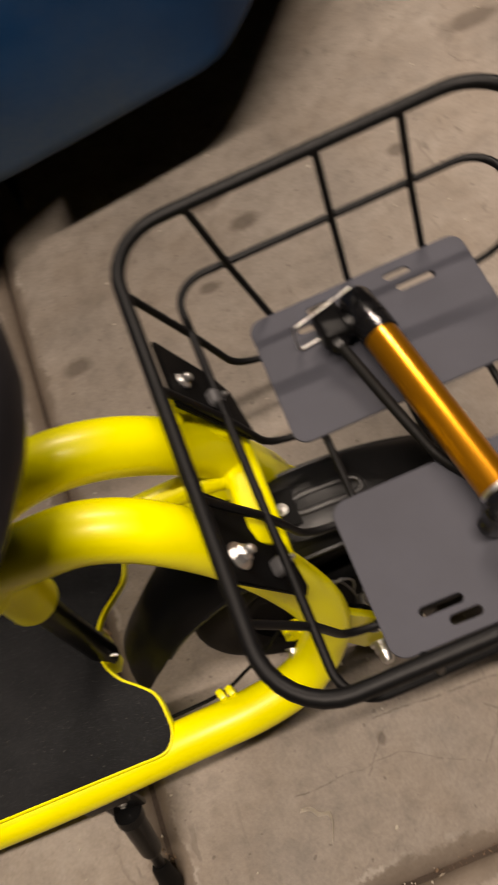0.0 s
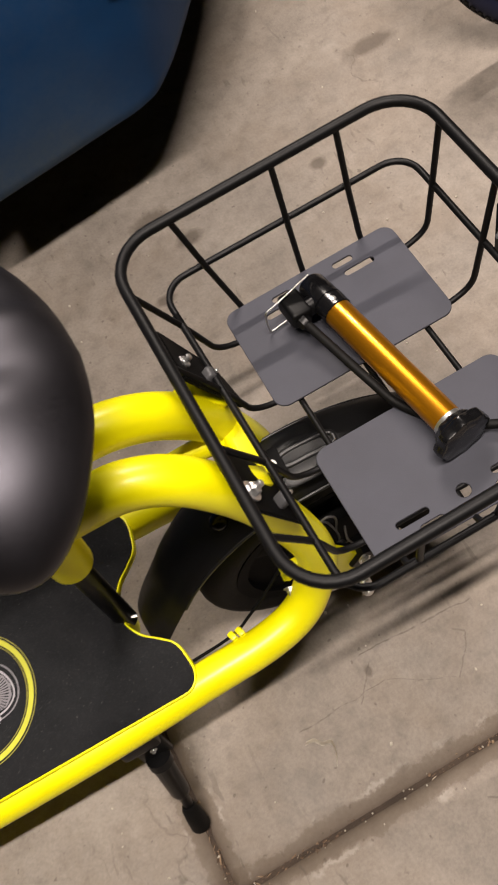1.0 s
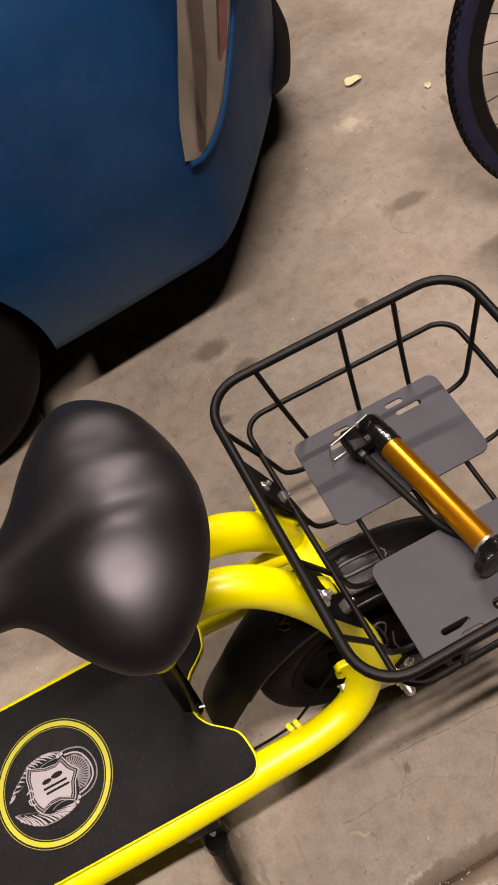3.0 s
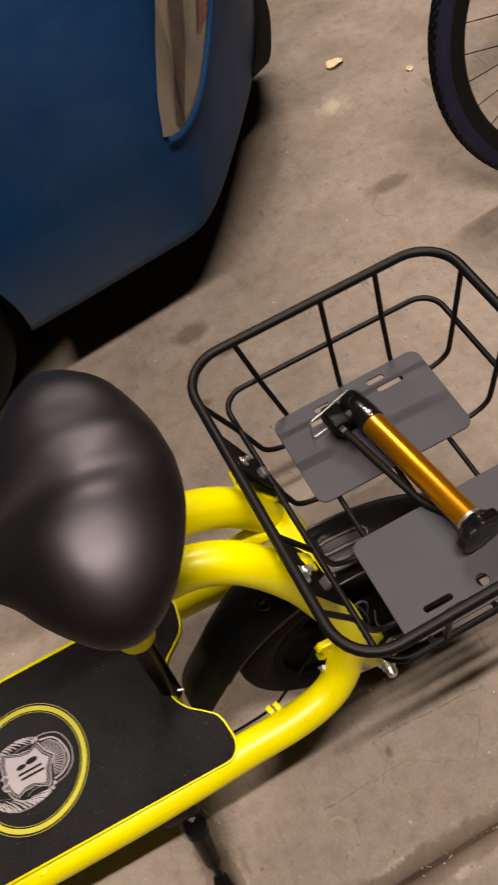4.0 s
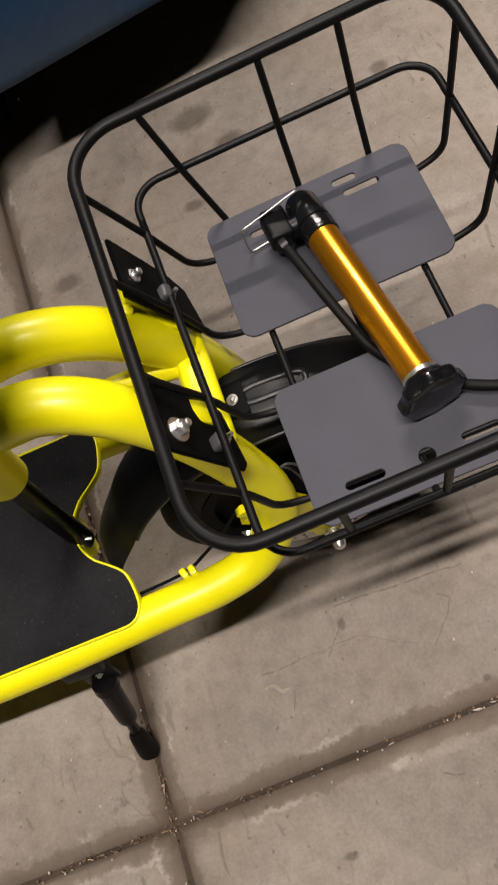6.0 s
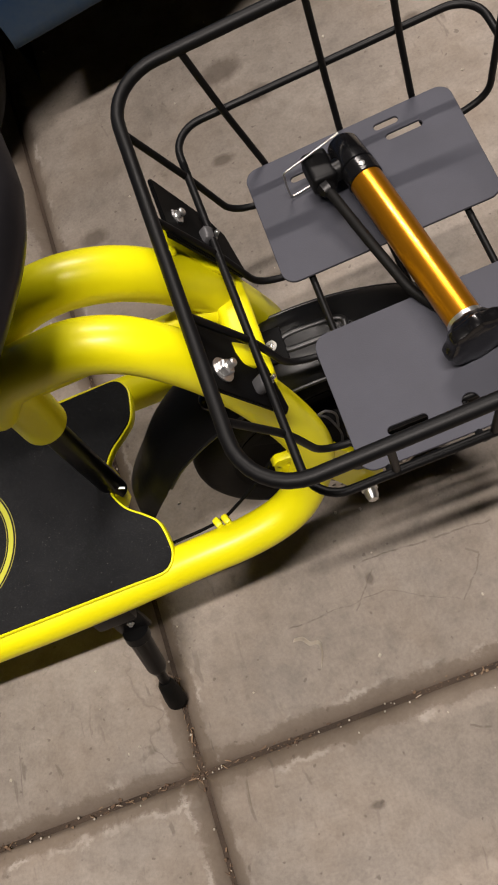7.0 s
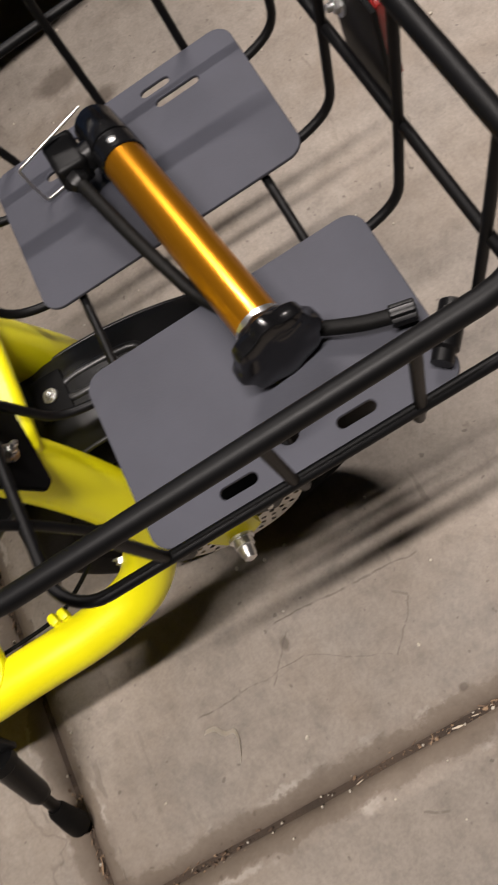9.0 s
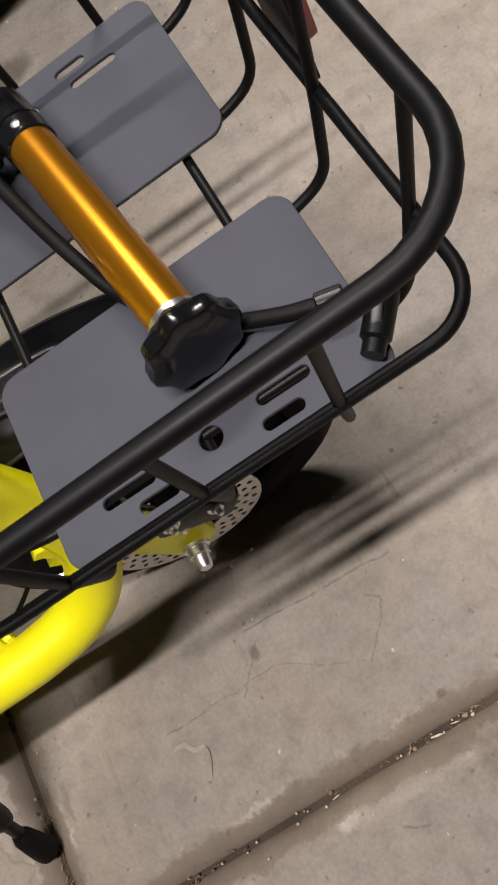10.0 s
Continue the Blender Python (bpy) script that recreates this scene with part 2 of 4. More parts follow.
TAPE_OLIVE = grained("worn_yellow_print", (0.34, 0.31, 0.05), 0.7, scale=900, strength=0.4, depth=0.0004)
CAR_BLUE = grained("blue_car_paint", (0.0025, 0.042, 0.135), 0.42, 0.05, scale=1500, strength=0.03, depth=0.0002, spread=0.25, IOR=1.11)
paint = Nodes(CAR_BLUE)
dust = paint.maths("MULTIPLY", paint.ramp(paint.noise(2.6, 6.0, 0.6), (0.38, 0.0), (0.66, 1.0)), paint.ramp(paint.noise(60.0, 4.0, 0.6), (0.3, 0.55), (0.7, 1.0)))
coat = paint.mix(paint.maths("MULTIPLY", dust, 0.14), paint.ramp(paint.noise(7.0, 4.0), (0.3, (0.0020, 0.034, 0.110)), (0.7, (0.0032, 0.046, 0.145))), (0.11, 0.115, 0.12))
# road dust thrown up along the sill
split = paint.add("ShaderNodeSeparateXYZ")
paint.link(paint.place, split.inputs[0])
low = paint.maths("ADD", split.outputs["Z"], paint.maths("MULTIPLY", paint.maths("SUBTRACT", paint.noise(5.0, 5.0, 0.6), 0.5), 0.16))
road = paint.maths("MULTIPLY", paint.ramp(low, (0.28, 1.0), (0.36, 0.55), (0.50, 0.0)), paint.ramp(paint.noise(90.0, 4.0, 0.6), (0.3, 0.7), (0.7, 1.0)))
paint.colour(paint.mix(paint.maths("MULTIPLY", road, paint.ramp(split.outputs["X"], (-0.05, 0.70), (0.18, 0.05))), coat, (0.082, 0.102, 0.116)))
CAR_BLACK = grained("black_bumper_plastic", (0.013, 0.012, 0.0105), 0.6, Specular_IOR_Level=0.2, scale=400, strength=0.25)
LAMP_CLEAR = grained("clear_lamp_lens", (0.42, 0.37, 0.31), 0.12, 0.2, scale=40, strength=0.1, Coat_Weight=1.0)
LAMP_DARK = grained("smoked_lamp_lens", (0.12, 0.09, 0.075), 0.12, 0.2, scale=40, strength=0.1, Coat_Weight=1.0)
RED_LENS = grained("red_reflector", (0.32, 0.015, 0.012), 0.18, scale=250, strength=0.3, Coat_Weight=0.6)
GLASS_DARK = grained("tinted_glass", (0.01, 0.011, 0.012), 0.05, scale=20, strength=0.02)
TYRE_BLUE = grained("dusty_blue_black_rubber", (0.015, 0.0175, 0.042), 0.50, IOR=1.3, scale=300, strength=0.3, spread=0.4)


def grip_tape():
    m = material("grip_tape", (0.02, 0.02, 0.021), 0.85, Specular_IOR_Level=0.15)
    n = Nodes(m)
    fine, slow = n.noise(1300.0, 2.0, 0.6), n.noise(12.0, 6.0, 0.6)
    base = n.ramp(slow, (0.3, (0.0085, 0.0090, 0.0098)), (0.7, (0.0165, 0.017, 0.018)))
    dust = n.ramp(n.noise(420.0, 2.0, 0.5), (0.71, 0.0), (0.75, 1.0))
    base = n.mix(n.maths("MULTIPLY", n.ramp(n.noise(900.0, 2.0, 0.6), (0.56, 0.0), (0.70, 1.0)), 0.55), base, (0.045, 0.047, 0.050))
    n.colour(n.mix(n.maths("MULTIPLY", dust, 0.42), base, (0.22, 0.21, 0.20)))
    n.bump(fine, 0.7, 0.0012)
    return m


def gold():
    m = material("gold_anodised_aluminium", (0.80, 0.36, 0.015), 0.28, 0.85, Coat_Weight=0.2, Coat_Roughness=0.12)
    n = Nodes(m)
    lines = n.noise(500.0, 4.0, 0.6, stretch=(1.0, 1.0, 0.03))
    n.colour(n.ramp(lines, (0.3, (0.54, 0.222, 0.008)), (0.7, (0.58, 0.240, 0.0085))))
    n.rough(n.ramp(lines, (0.3, 0.275), (0.7, 0.295)))
    return m


GRIP, GOLD = grip_tape(), gold()
LIT = bpy.data.materials.new("lit_tube")
LIT.use_nodes = True
LIT.node_tree.nodes["Principled BSDF"].inputs["Emission Color"].default_value = (1.0, 0.87, 0.72, 1)
LIT.node_tree.nodes["Principled BSDF"].inputs["Emission Strength"].default_value = 6.0


# ---- mesh helpers ----
def mesh_from(bm, mat, smooth=True):
    data = bpy.data.meshes.new("mesh")
    bmesh.ops.recalc_face_normals(bm, faces=bm.faces)
    bm.to_mesh(data)
    bm.free()
    data.materials.append(mat)
    if smooth:
        data.polygons.foreach_set("use_smooth", [True] * len(data.polygons))
        data.set_sharp_from_angle(angle=radians(38))
    return data


def part(name, bm, mat, parent=None, label="", smooth=True):
    """One mesh object, from a bmesh or a ready mesh, under its thing or part. Points are in the parent's own space."""
    data = bm if isinstance(bm, bpy.types.Mesh) else mesh_from(bm, mat, smooth)
    ob = new(name, data)
    ob.parent = parent
    return tagged(ob, label)


def thing(name, label, category, at=(0, 0, 0), group="", kind=""):
    ob = new(name)
    ob.location = at
    return tagged(ob, label, category, group, kind)


def spline(points, steps=8, closed=False):
    """A Catmull-Rom curve through the points."""
    p = [Vector(q) for q in points]
    n = len(p)
    out = []
    for i in range(n if closed else n - 1):
        if closed:
            a, b, c, d = p[i - 1], p[i], p[(i + 1) % n], p[(i + 2) % n]
        else:
            a, b, c, d = p[max(i - 1, 0)], p[i], p[i + 1], p[min(i + 2, n - 1)]
        for k in range(steps):
            t = k / steps
            out.append(0.5 * (2 * b + (c - a) * t + (2 * a - 5 * b + 4 * c - d) * t**2 + (3 * b - a - 3 * c + d) * t**3))
    if not closed:
        out.append(p[-1])
    return out


def fillet(points, radius, steps=6, closed=False):
    """A polyline whose corners are rounded."""
    p = [Vector(q) for q in points]
    out = []
    for i, b in enumerate(p):
        if not closed and i in (0, len(p) - 1):
            out.append(b)
            continue
        a, c = p[i - 1], p[(i + 1) % len(p)]
        r = min(radius, (a - b).length * 0.49, (c - b).length * 0.49)
        s, e = b + (a - b).normalized() * r, b + (c - b).normalized() * r
        for k in range(steps + 1):
            t = k / steps
            out.append((1 - t) ** 2 * s + 2 * t * (1 - t) * b + t**2 * e)
    return out


def rod(bm, points, radius, sides=12, closed=False, caps=True):
    """Sweeps a round section along the points; radius may be a list."""
    p = [Vector(q) for q in points]
    n = len(p)
    radii = list(radius) if isinstance(radius, (list, tuple)) else [radius] * n
    way = []
    for i in range(n):
        a = p[i - 1] if (i or closed) else p[0]
        b = p[(i + 1) % n] if (closed or i < n - 1) else p[-1]
        way.append((b - a).normalized())
    side = way[0].orthogonal().normalized()
    rings = []
    for i in range(n):
        side = (side - way[i] * side.dot(way[i])).normalized()
        up = way[i].cross(side)
        rings.append([bm.verts.new(p[i] + radii[i] * (math.cos(2 * math.pi * k / sides) * side + math.sin(2 * math.pi * k / sides) * up)) for k in range(sides)])
    last = n if closed else n - 1
    for i in range(last):
        one, two = rings[i], rings[(i + 1) % n]
        shift = 0
        if closed and i == n - 1:
            shift = min(range(sides), key=lambda s: (one[0].co - two[s].co).length)
        for k in range(sides):
            bm.faces.new((one[k], one[(k + 1) % sides], two[(k + 1 + shift) % sides], two[(k + shift) % sides]))
    if caps and not closed:
        bm.faces.new(rings[0][::-1])
        bm.faces.new(rings[-1])
    return bm


def tube(points, radius, sides=12, closed=False):
    return rod(bmesh.new(), points, radius, sides, closed)


def turned(profile, a, b, sides=32, bm=None, lobes=0, depth=0.0, hollow=False):
    """Turns a profile of (distance along a to b, radius) round the line from a to b."""
    bm = bm or bmesh.new()
    a, b = Vector(a), Vector(b)
    way = (b - a).normalized()
    side = way.orthogonal().normalized()
    up = way.cross(side)
    rings = []
    for d, r in profile:
        ring = []
        for k in range(sides):
            f = 2 * math.pi * k / sides
            rr = r * (1 + depth * math.cos(lobes * f)) if lobes else r
            ring.append(bm.verts.new(a + way * d + rr * (math.cos(f) * side + math.sin(f) * up)))
        rings.append(ring)
    for one, two in zip(rings, rings[1:] + (rings[:1] if hollow else [])):
        for k in range(sides):
            bm.faces.new((one[k], one[(k + 1) % sides], two[(k + 1) % sides], two[k]))
    if not hollow:
        bm.faces.new(rings[0][::-1])
        bm.faces.new(rings[-1])
    return bm


def block(size, m=None, bevel=0.002, segments=2, bm=None):
    bm2 = bmesh.new()
    bmesh.ops.create_cube(bm2, size=1.0, matrix=Matrix.Diagonal((*size, 1)))
    if bevel:
        bmesh.ops.bevel(bm2, geom=bm2.edges[:], offset=bevel, segments=segments, affect="EDGES", profile=0.6)
    if m is not None:
        bmesh.ops.transform(bm2, matrix=m, verts=bm2.verts)
    return bm2


def rounded(x0, x1, y0, y1, r, steps=8, z=None):
    """The points of a rectangle with round corners, counter-clockwise."""
    out = []
    for cx, cy, a in ((x1 - r, y1 - r, 0), (x0 + r, y1 - r, 90), (x0 + r, y0 + r, 180), (x1 - r, y0 + r, 270)):
        for k in range(steps + 1):
            f = radians(a + 90 * k / steps)
            out.append((cx + r * math.cos(f), cy + r * math.sin(f)) if z is None else (cx + r * math.cos(f), cy + r * math.sin(f), z))
    return out


def sheet(outlines, z, thick, mat, bevel=0.0006):
    """A flat plate with holes, its top at z: the first outline is the edge, the rest are cut out."""
    curve = bpy.data.curves.new("sheet", "CURVE")
    curve.dimensions, curve.fill_mode = "2D", "BOTH"
    curve.extrude, curve.bevel_depth, curve.bevel_resolution = thick / 2 - bevel, bevel, 1
    curve.offset = -bevel
    for outline in outlines:
        s = curve.splines.new("POLY")
        s.points.add(len(outline) - 1)
        for q, (x, y) in zip(s.points, outline):
            q.co = (x, y, 0, 1)
        s.use_cyclic_u = True
    ob = bpy.data.objects.new("sheet", curve)
    scene.collection.objects.link(ob)
    data = bpy.data.meshes.new_from_object(ob.evaluated_get(bpy.context.evaluated_depsgraph_get()))
    bpy.data.objects.remove(ob)
    bpy.data.curves.remove(curve)
    bm = bmesh.new()
    bm.from_mesh(data)
    bmesh.ops.remove_doubles(bm, verts=bm.verts, dist=1e-5)
    bm.to_mesh(data)
    bm.free()
    data.transform(Matrix.Translation((0, 0, z - thick / 2)))
    data.materials.clear()
    data.materials.append(mat)
    return data


def circle(x, y, r, n=24):
    return [(x + r * math.cos(2 * math.pi * k / n), y + r * math.sin(2 * math.pi * k / n)) for k in range(n)]


def bolt(at, way, head=0.008, parent=None, length=0.012, label="", mat=None):
    """A bolt end with its nut and washer, its head pointing along way."""
    a, w = Vector(at), Vector(way).normalized()
    bm = turned([(0, head * 1.5), (0.0013, head * 1.5), (0.0014, head * 0.9)], a, a + w, 20)
    turned([(0.0012, head * 0.9), (0.0014, head * 0.98), (length * 0.42, head * 0.98), (length * 0.50, head * 0.82)], a, a + w, 6, bm)
    turned([(length * 0.48, head * 0.50), (length * 0.85, head * 0.50), (length * 0.92, head * 0.36)], a, a + w, 12, bm)
    return part("bolt", bm, mat or CHROME, parent, label)


# ---- the room ----
X0, X1, Y0, Y1 = -5.6, 5.4, -4.4, 6.6
CROSS = Vector((CROSS_X, CROSS_Y, 0))
GRID = pose(CROSS.x, CROSS.y, 0, 0, 0, 1.3)

floor = part("floor", block((X1 - X0 + 0.6, Y1 - Y0 + 0.6, 0.2), pose((X0 + X1) / 2, (Y0 + Y1) / 2, -0.119), 0), DIRT, smooth=False)
tagged(floor, "brown dirt bed under the concrete floor slabs", "floor", kind="structure")

for name, size, at, text in (
    ("wall_north", (X1 - X0 + 0.4, 0.2, CEILING + 0.4), ((X0 + X1) / 2, Y1 + 0.1, CEILING / 2), "plain painted garage wall beyond the parked car"),
    ("wall_south", (X1 - X0 + 0.4, 0.2, CEILING + 0.4), ((X0 + X1) / 2, Y0 - 0.1, CEILING / 2), "plain painted garage wall behind the walkway"),
    ("wall_west", (0.2, Y1 - Y0, CEILING + 0.4), (X0 - 0.1, (Y0 + Y1) / 2, CEILING / 2), "plain painted garage wall ahead of the scooter"),
    ("wall_east", (0.2, Y1 - Y0, CEILING + 0.4), (X1 + 0.1, (Y0 + Y1) / 2, CEILING / 2), "plain painted garage wall behind the scooter"),
):
    tagged(part(name, block(size, pose(*at), 0), PLASTER, smooth=False), text, "wall", kind="structure")
tagged(part("ceiling", block((X1 - X0 + 0.4, Y1 - Y0 + 0.4, 0.2), pose((X0 + X1) / 2, (Y0 + Y1) / 2, CEILING + 0.1), 0), PLASTER, smooth=False), "plain painted garage ceiling with two tube lights", "ceiling", kind="structure")

for x, y, long in ((-0.02, -0.095, 1.5), (0.85, 2.46, 1.2)):
    fixture = thing("ceiling_light", "white metal tube light fixture on the garage ceiling", "ceiling light", (x, y, CEILING), "tube lights on the ceiling")
    part("housing", block((long + 0.1, 0.14, 0.045), pose(0, 0, -0.0225), 0.006), GRIT, fixture)
    part("lit_tube", tube([(-long / 2, 0, -0.062), (long / 2, 0, -0.062)], 0.018, 16), LIT, fixture)


# ---- the scooter ----
MID = 0.4975
scooter = thing("scooter", "bright yellow seated scooter with black rear basket, on its kickstand", "scooter")


def mirrored(points):
    return [(x, 2 * MID - y, z) for x, y, z in points]


# frame: each side is one bent tube, from the seat tube back, down and forward beside the deck
SIDE = [(-0.235, 0.474, 0.590), (-0.206, 0.477, 0.617), (-0.162, 0.471, 0.633), (-0.117, 0.464, 0.638), (-0.073, 0.453, 0.613), (-0.031, 0.442, 0.534),
        (-0.003, 0.429, 0.432), (0.005, 0.416, 0.358), (-0.014, 0.403, 0.306), (-0.050, 0.387, 0.274), (-0.105, 0.377, 0.266), (-0.187, 0.373, 0.267), (-0.357, 0.367, 0.264), (-0.62, 0.367, 0.260), (-0.95, 0.367, 0.260)]
NEAR_TUBE = spline(SIDE, 7)
part("frame_tube", tube(NEAR_TUBE, 0.0245, 24), YELLOW, scooter)
FAR_SIDE = [(x, y - 0.005, z) for x, y, z in mirrored(SIDE)]
FAR_SIDE[1:6] = [(-0.206, 0.523, 0.624), (-0.160, 0.529, 0.641), (-0.113, 0.530, 0.639), (-0.069, 0.534, 0.607), (-0.029, 0.547, 0.531)]
part("frame_tube", tube(spline(FAR_SIDE, 7), 0.0245, 24), YELLOW, scooter)
# seat tube with its clamp end
part("seat_tube", turned([(0, 0.021), (0.004, 0.025), (0.15, 0.025), (0.152, 0.021), (0.17, 0.021)], (-0.232, MID, 0.488), (-0.205, MID, 0.70), 28), YELLOW, scooter)
part("seat_post", tube([(-0.215, MID, 0.62), (-0.2, MID, 0.765)], 0.0135, 20), CHROME, scooter)
part("strut", turned([(0, 0.011), (0.004, 0.0145), (0.235, 0.0145), (0.24, 0.012)], (-0.254, MID, 0.262), (-0.231, MID, 0.50), 20), PLASTIC, scooter, "black tubular strut under the seat")
# bridges between the two sides
part("bridge_tube", block((0.034, 0.135, 0.028), pose(-0.009, MID, 0.497, 0, 20, 0), 0.008, 3), YELLOW, scooter)
part("brace_tube", tube(spline([(-0.012, 0.534, 0.494), (-0.040, 0.532, 0.505), (-0.080, 0.527, 0.516), (-0.215, 0.500, 0.560)], 5), 0.013, 16), YELLOW, scooter)
for y0, y1 in ((0.438, 0.462), (0.545, 0.585)):
    part("mounting_tab", block((0.062, y1 - y0, 0.006), Matrix.Translation((-0.019, (y0 + y1) / 2, 0.560)) @ pose(0, 0, 0, 0, 55, 0), 0.002), YELLOW, scooter)
for x, y, z in ((-0.041, 0.446, 0.598), (-0.036, 0.551, 0.592), (-0.004, 0.431, 0.503), (-0.004, 0.564, 0.503)):
    bead = bmesh.new()
    bmesh.ops.create_icosphere(bead, subdivisions=2, radius=0.0085, matrix=pose(x, y, z) @ Matrix.Diagonal((1.0, 1.0, 0.7, 1)))
    part("weld", bead, YELLOW, scooter)
# dropouts and axle
for y, s in ((0.411, 1), (2 * MID - 0.411, -1)):
    drop = sheet([[(-0.010, 0.30), (-0.018, 0.345), (0.000, 0.37), (0.022, 0.355), (0.050, 0.290), (0.066, 0.245), (0.066, 0.195), (0.045, 0.175), (0.022, 0.188), (0.008, 0.24)]], 0, 0.009, YELLOW)
    drop.transform(pose(0, y, 0, 90, 0, 0))
    part("dropout", drop, YELLOW, scooter)

# deck
DECK_EDGE = [(-0.95, 0.364), (-0.60, 0.364), (-0.24, 0.364), (-0.210, 0.3655), (-0.197, 0.381), (-0.198, 0.405), (-0.204, 0.426), (-0.219, 0.441), (-0.239, 0.458), (-0.252, 0.482)]
DECK_EDGE = DECK_EDGE + [(x, 0.993 - y) for x, y in DECK_EDGE[::-1]]
DECK_LINE = [(-0.95, 0.364)] + [(v.x, v.y) for v in spline([(x, y, 0) for x, y in DECK_EDGE[2:-2]], 5)] + [(-0.95, 0.629)]


def inset(line, d):
    """Moves a counter-clockwise outline inward."""
    out = []
    for i, (x, y) in enumerate(line):
        a, b = Vector(line[i - 1]), Vector(line[(i + 1) % len(line)])
        w = (b - a).normalized()
        out.append((x - w.y * d, y + w.x * d))
    return out


deck = part("deck", sheet([inset(DECK_LINE, -0.0018)], 0.294, 0.012, YELLOW, 0.0015), YELLOW, scooter)
part("grip_sheet", sheet([inset(DECK_LINE, 0.0008)], 0.2962, 0.003, GRIP, 0.0004), GRIP, deck, "black sandpaper grip sheet with a round emblem")
flange = sheet([[(0.468, 0.286), (0.478, 0.248), (0.496, 0.230), (0.520, 0.255), (0.530, 0.286)]], 0, 0.004, YELLOW)
flange.transform(Matrix(((0, 0, 1, -0.2485), (1, 0, 0, 0), (0, 1, 0, 0), (0, 0, 0, 1))))
part("deck_flange", flange, YELLOW, deck)
part("pin", tube([(-0.255, 0.492, 0.293), (-0.234, 0.485, 0.289)], 0.0022, 8), CHROME, deck)
for x in (-0.222, -0.36, -0.50):
    part("weld", block((0.012, 0.010, 0.007), pose(x, 0.3595, 0.2815), 0.0032), YELLOW, deck)

# emblem on the deck
LX, LY, LZ = -0.473, 0.490, 0.2968


def flat(name, outlines, mat, label="", lift=0.0):
    """A thin print on the grip sheet."""
    return part(name, sheet(outlines, LZ + 0.0004 + lift, 0.0006, mat, 0.0001), mat, deck, label)


def around(points, turn=0.0, dx=0.0, dy=0.0):
    c, s = 1.03 * math.cos(turn), 1.03 * math.sin(turn)
    return [(LX + dx + c * x - s * y, LY + dy + s * x + c * y) for x, y in points]


flat("emblem_ring", [circle(LX, LY, 0.0855, 64), circle(LX, LY, 0.0788, 64)], TAPE_YELLOW)
flat("emblem_ring", [circle(LX, LY, 0.0888, 64), circle(LX, LY, 0.0879, 64)], TAPE_OLIVE)
flat("emblem_ring", [circle(LX, LY, 0.0769, 64), circle(LX, LY, 0.0761, 64)], TAPE_OLIVE)

SUN_OUT = [(0.02, 0.034), (0.034, 0.033), (0.05, 0.026), (0.059, 0.013), (0.063, -0.004), (0.059, -0.021), (0.048, -0.032), (0.036, -0.036), (0.024, -0.037)]
SUN_IN = [(0.024, 0.028), (0.04, 0.024), (0.05, 0.014), (0.056, -0.003), (0.054, -0.018), (0.042, -0.028), (0.029, -0.031)]
FAN = [(0.025, 0.024), (0.039, 0.022), (0.049, 0.012), (0.054, -0.003), (0.051, -0.017), (0.041, -0.026), (0.03, -0.027), (0.033, -0.008), (0.026, 0.009)]
WING = [(-0.069, 0.001), (-0.059, 0.015), (-0.043, 0.028), (-0.031, 0.039), (-0.019, 0.042), (-0.005, 0.043), (0.01, 0.04), (0.019, 0.036), (0.019, 0.028), (0.003, 0.029), (-0.016, 0.029), (-0.031, 0.026), (-0.043, 0.015), (-0.056, 0.009)]
LOW = [(-0.066, -0.017), (-0.058, -0.018), (-0.047, -0.022), (-0.034, -0.027), (-0.025, -0.037), (-0.011, -0.035), (0.008, -0.033), (0.022, -0.037), (0.02, -0.045), (0.007, -0.049), (-0.012, -0.051), (-0.029, -0.049), (-0.044, -0.041), (-0.058, -0.029)]
SHIELD = [(-0.028, 0.029), (-0.007, 0.02), (0.008, 0.018), (0.018, 0.022), (0.024, 0.009), (0.033, -0.001), (0.025, -0.012), (0.021, -0.027), (0.018, -0.032), (0.001, -0.024), (-0.012, -0.024), (-0.024, -0.029), (-0.029, -0.022), (-0.033, -0.01), (-0.032, 0.005), (-0.032, 0.018)]
LENS = [(-0.017, 0.026), (-0.005, 0.029), (0.009, 0.029), (0.013, 0.028), (0.008, 0.023), (-0.003, 0.022)]
LENS_LOW = [(-0.012, -0.035), (-0.002, -0.031), (0.011, -0.032), (0.02, -0.037), (0.014, -0.039), (0.001, -0.038)]
CURL = [(-0.041, 0.001), (-0.034, 0.004), (-0.03, -0.002), (-0.034, -0.008), (-0.04, -0.008), (-0.038, -0.015), (-0.031, -0.017)]


def toward(points, f):
    """Shrinks a shape round its own middle."""
    cx, cy = (sum(q[k] for q in points) / len(points) for k in (0, 1))
    return [(cx + (x - cx) * f, cy + (y - cy) * f) for x, y in points]


def bent(points, steps=4, closed=True):
    return [(v.x, v.y) for v in spline([(x, y, 0) for x, y in points], steps, closed)]


def ribbon(points, width, point=False):
    """The outline of a drawn line; with point it thins out to its end."""
    left, right = [], []
    for k, q in enumerate(points):
        a, b = Vector(points[max(k - 1, 0)]), Vector(points[min(k + 1, len(points) - 1)])
        d = (b - a).normalized() * width / 2
        if point:
            d *= 1.0 - 0.8 * k / (len(points) - 1)
        left.append((q[0] - d.y, q[1] + d.x))
        right.append((q[0] + d.y, q[1] - d.x))
    return right + left[::-1]


def drawn(name, points, width, mat, lift=0.0, point=False):
    return flat(name, [around(ribbon(points, width, point))], mat, "", lift)


def oval(x, y, a, b, n=20):
    return [(x + a * math.cos(2 * math.pi * k / n), y + b * math.sin(2 * math.pi * k / n)) for k in range(n)]


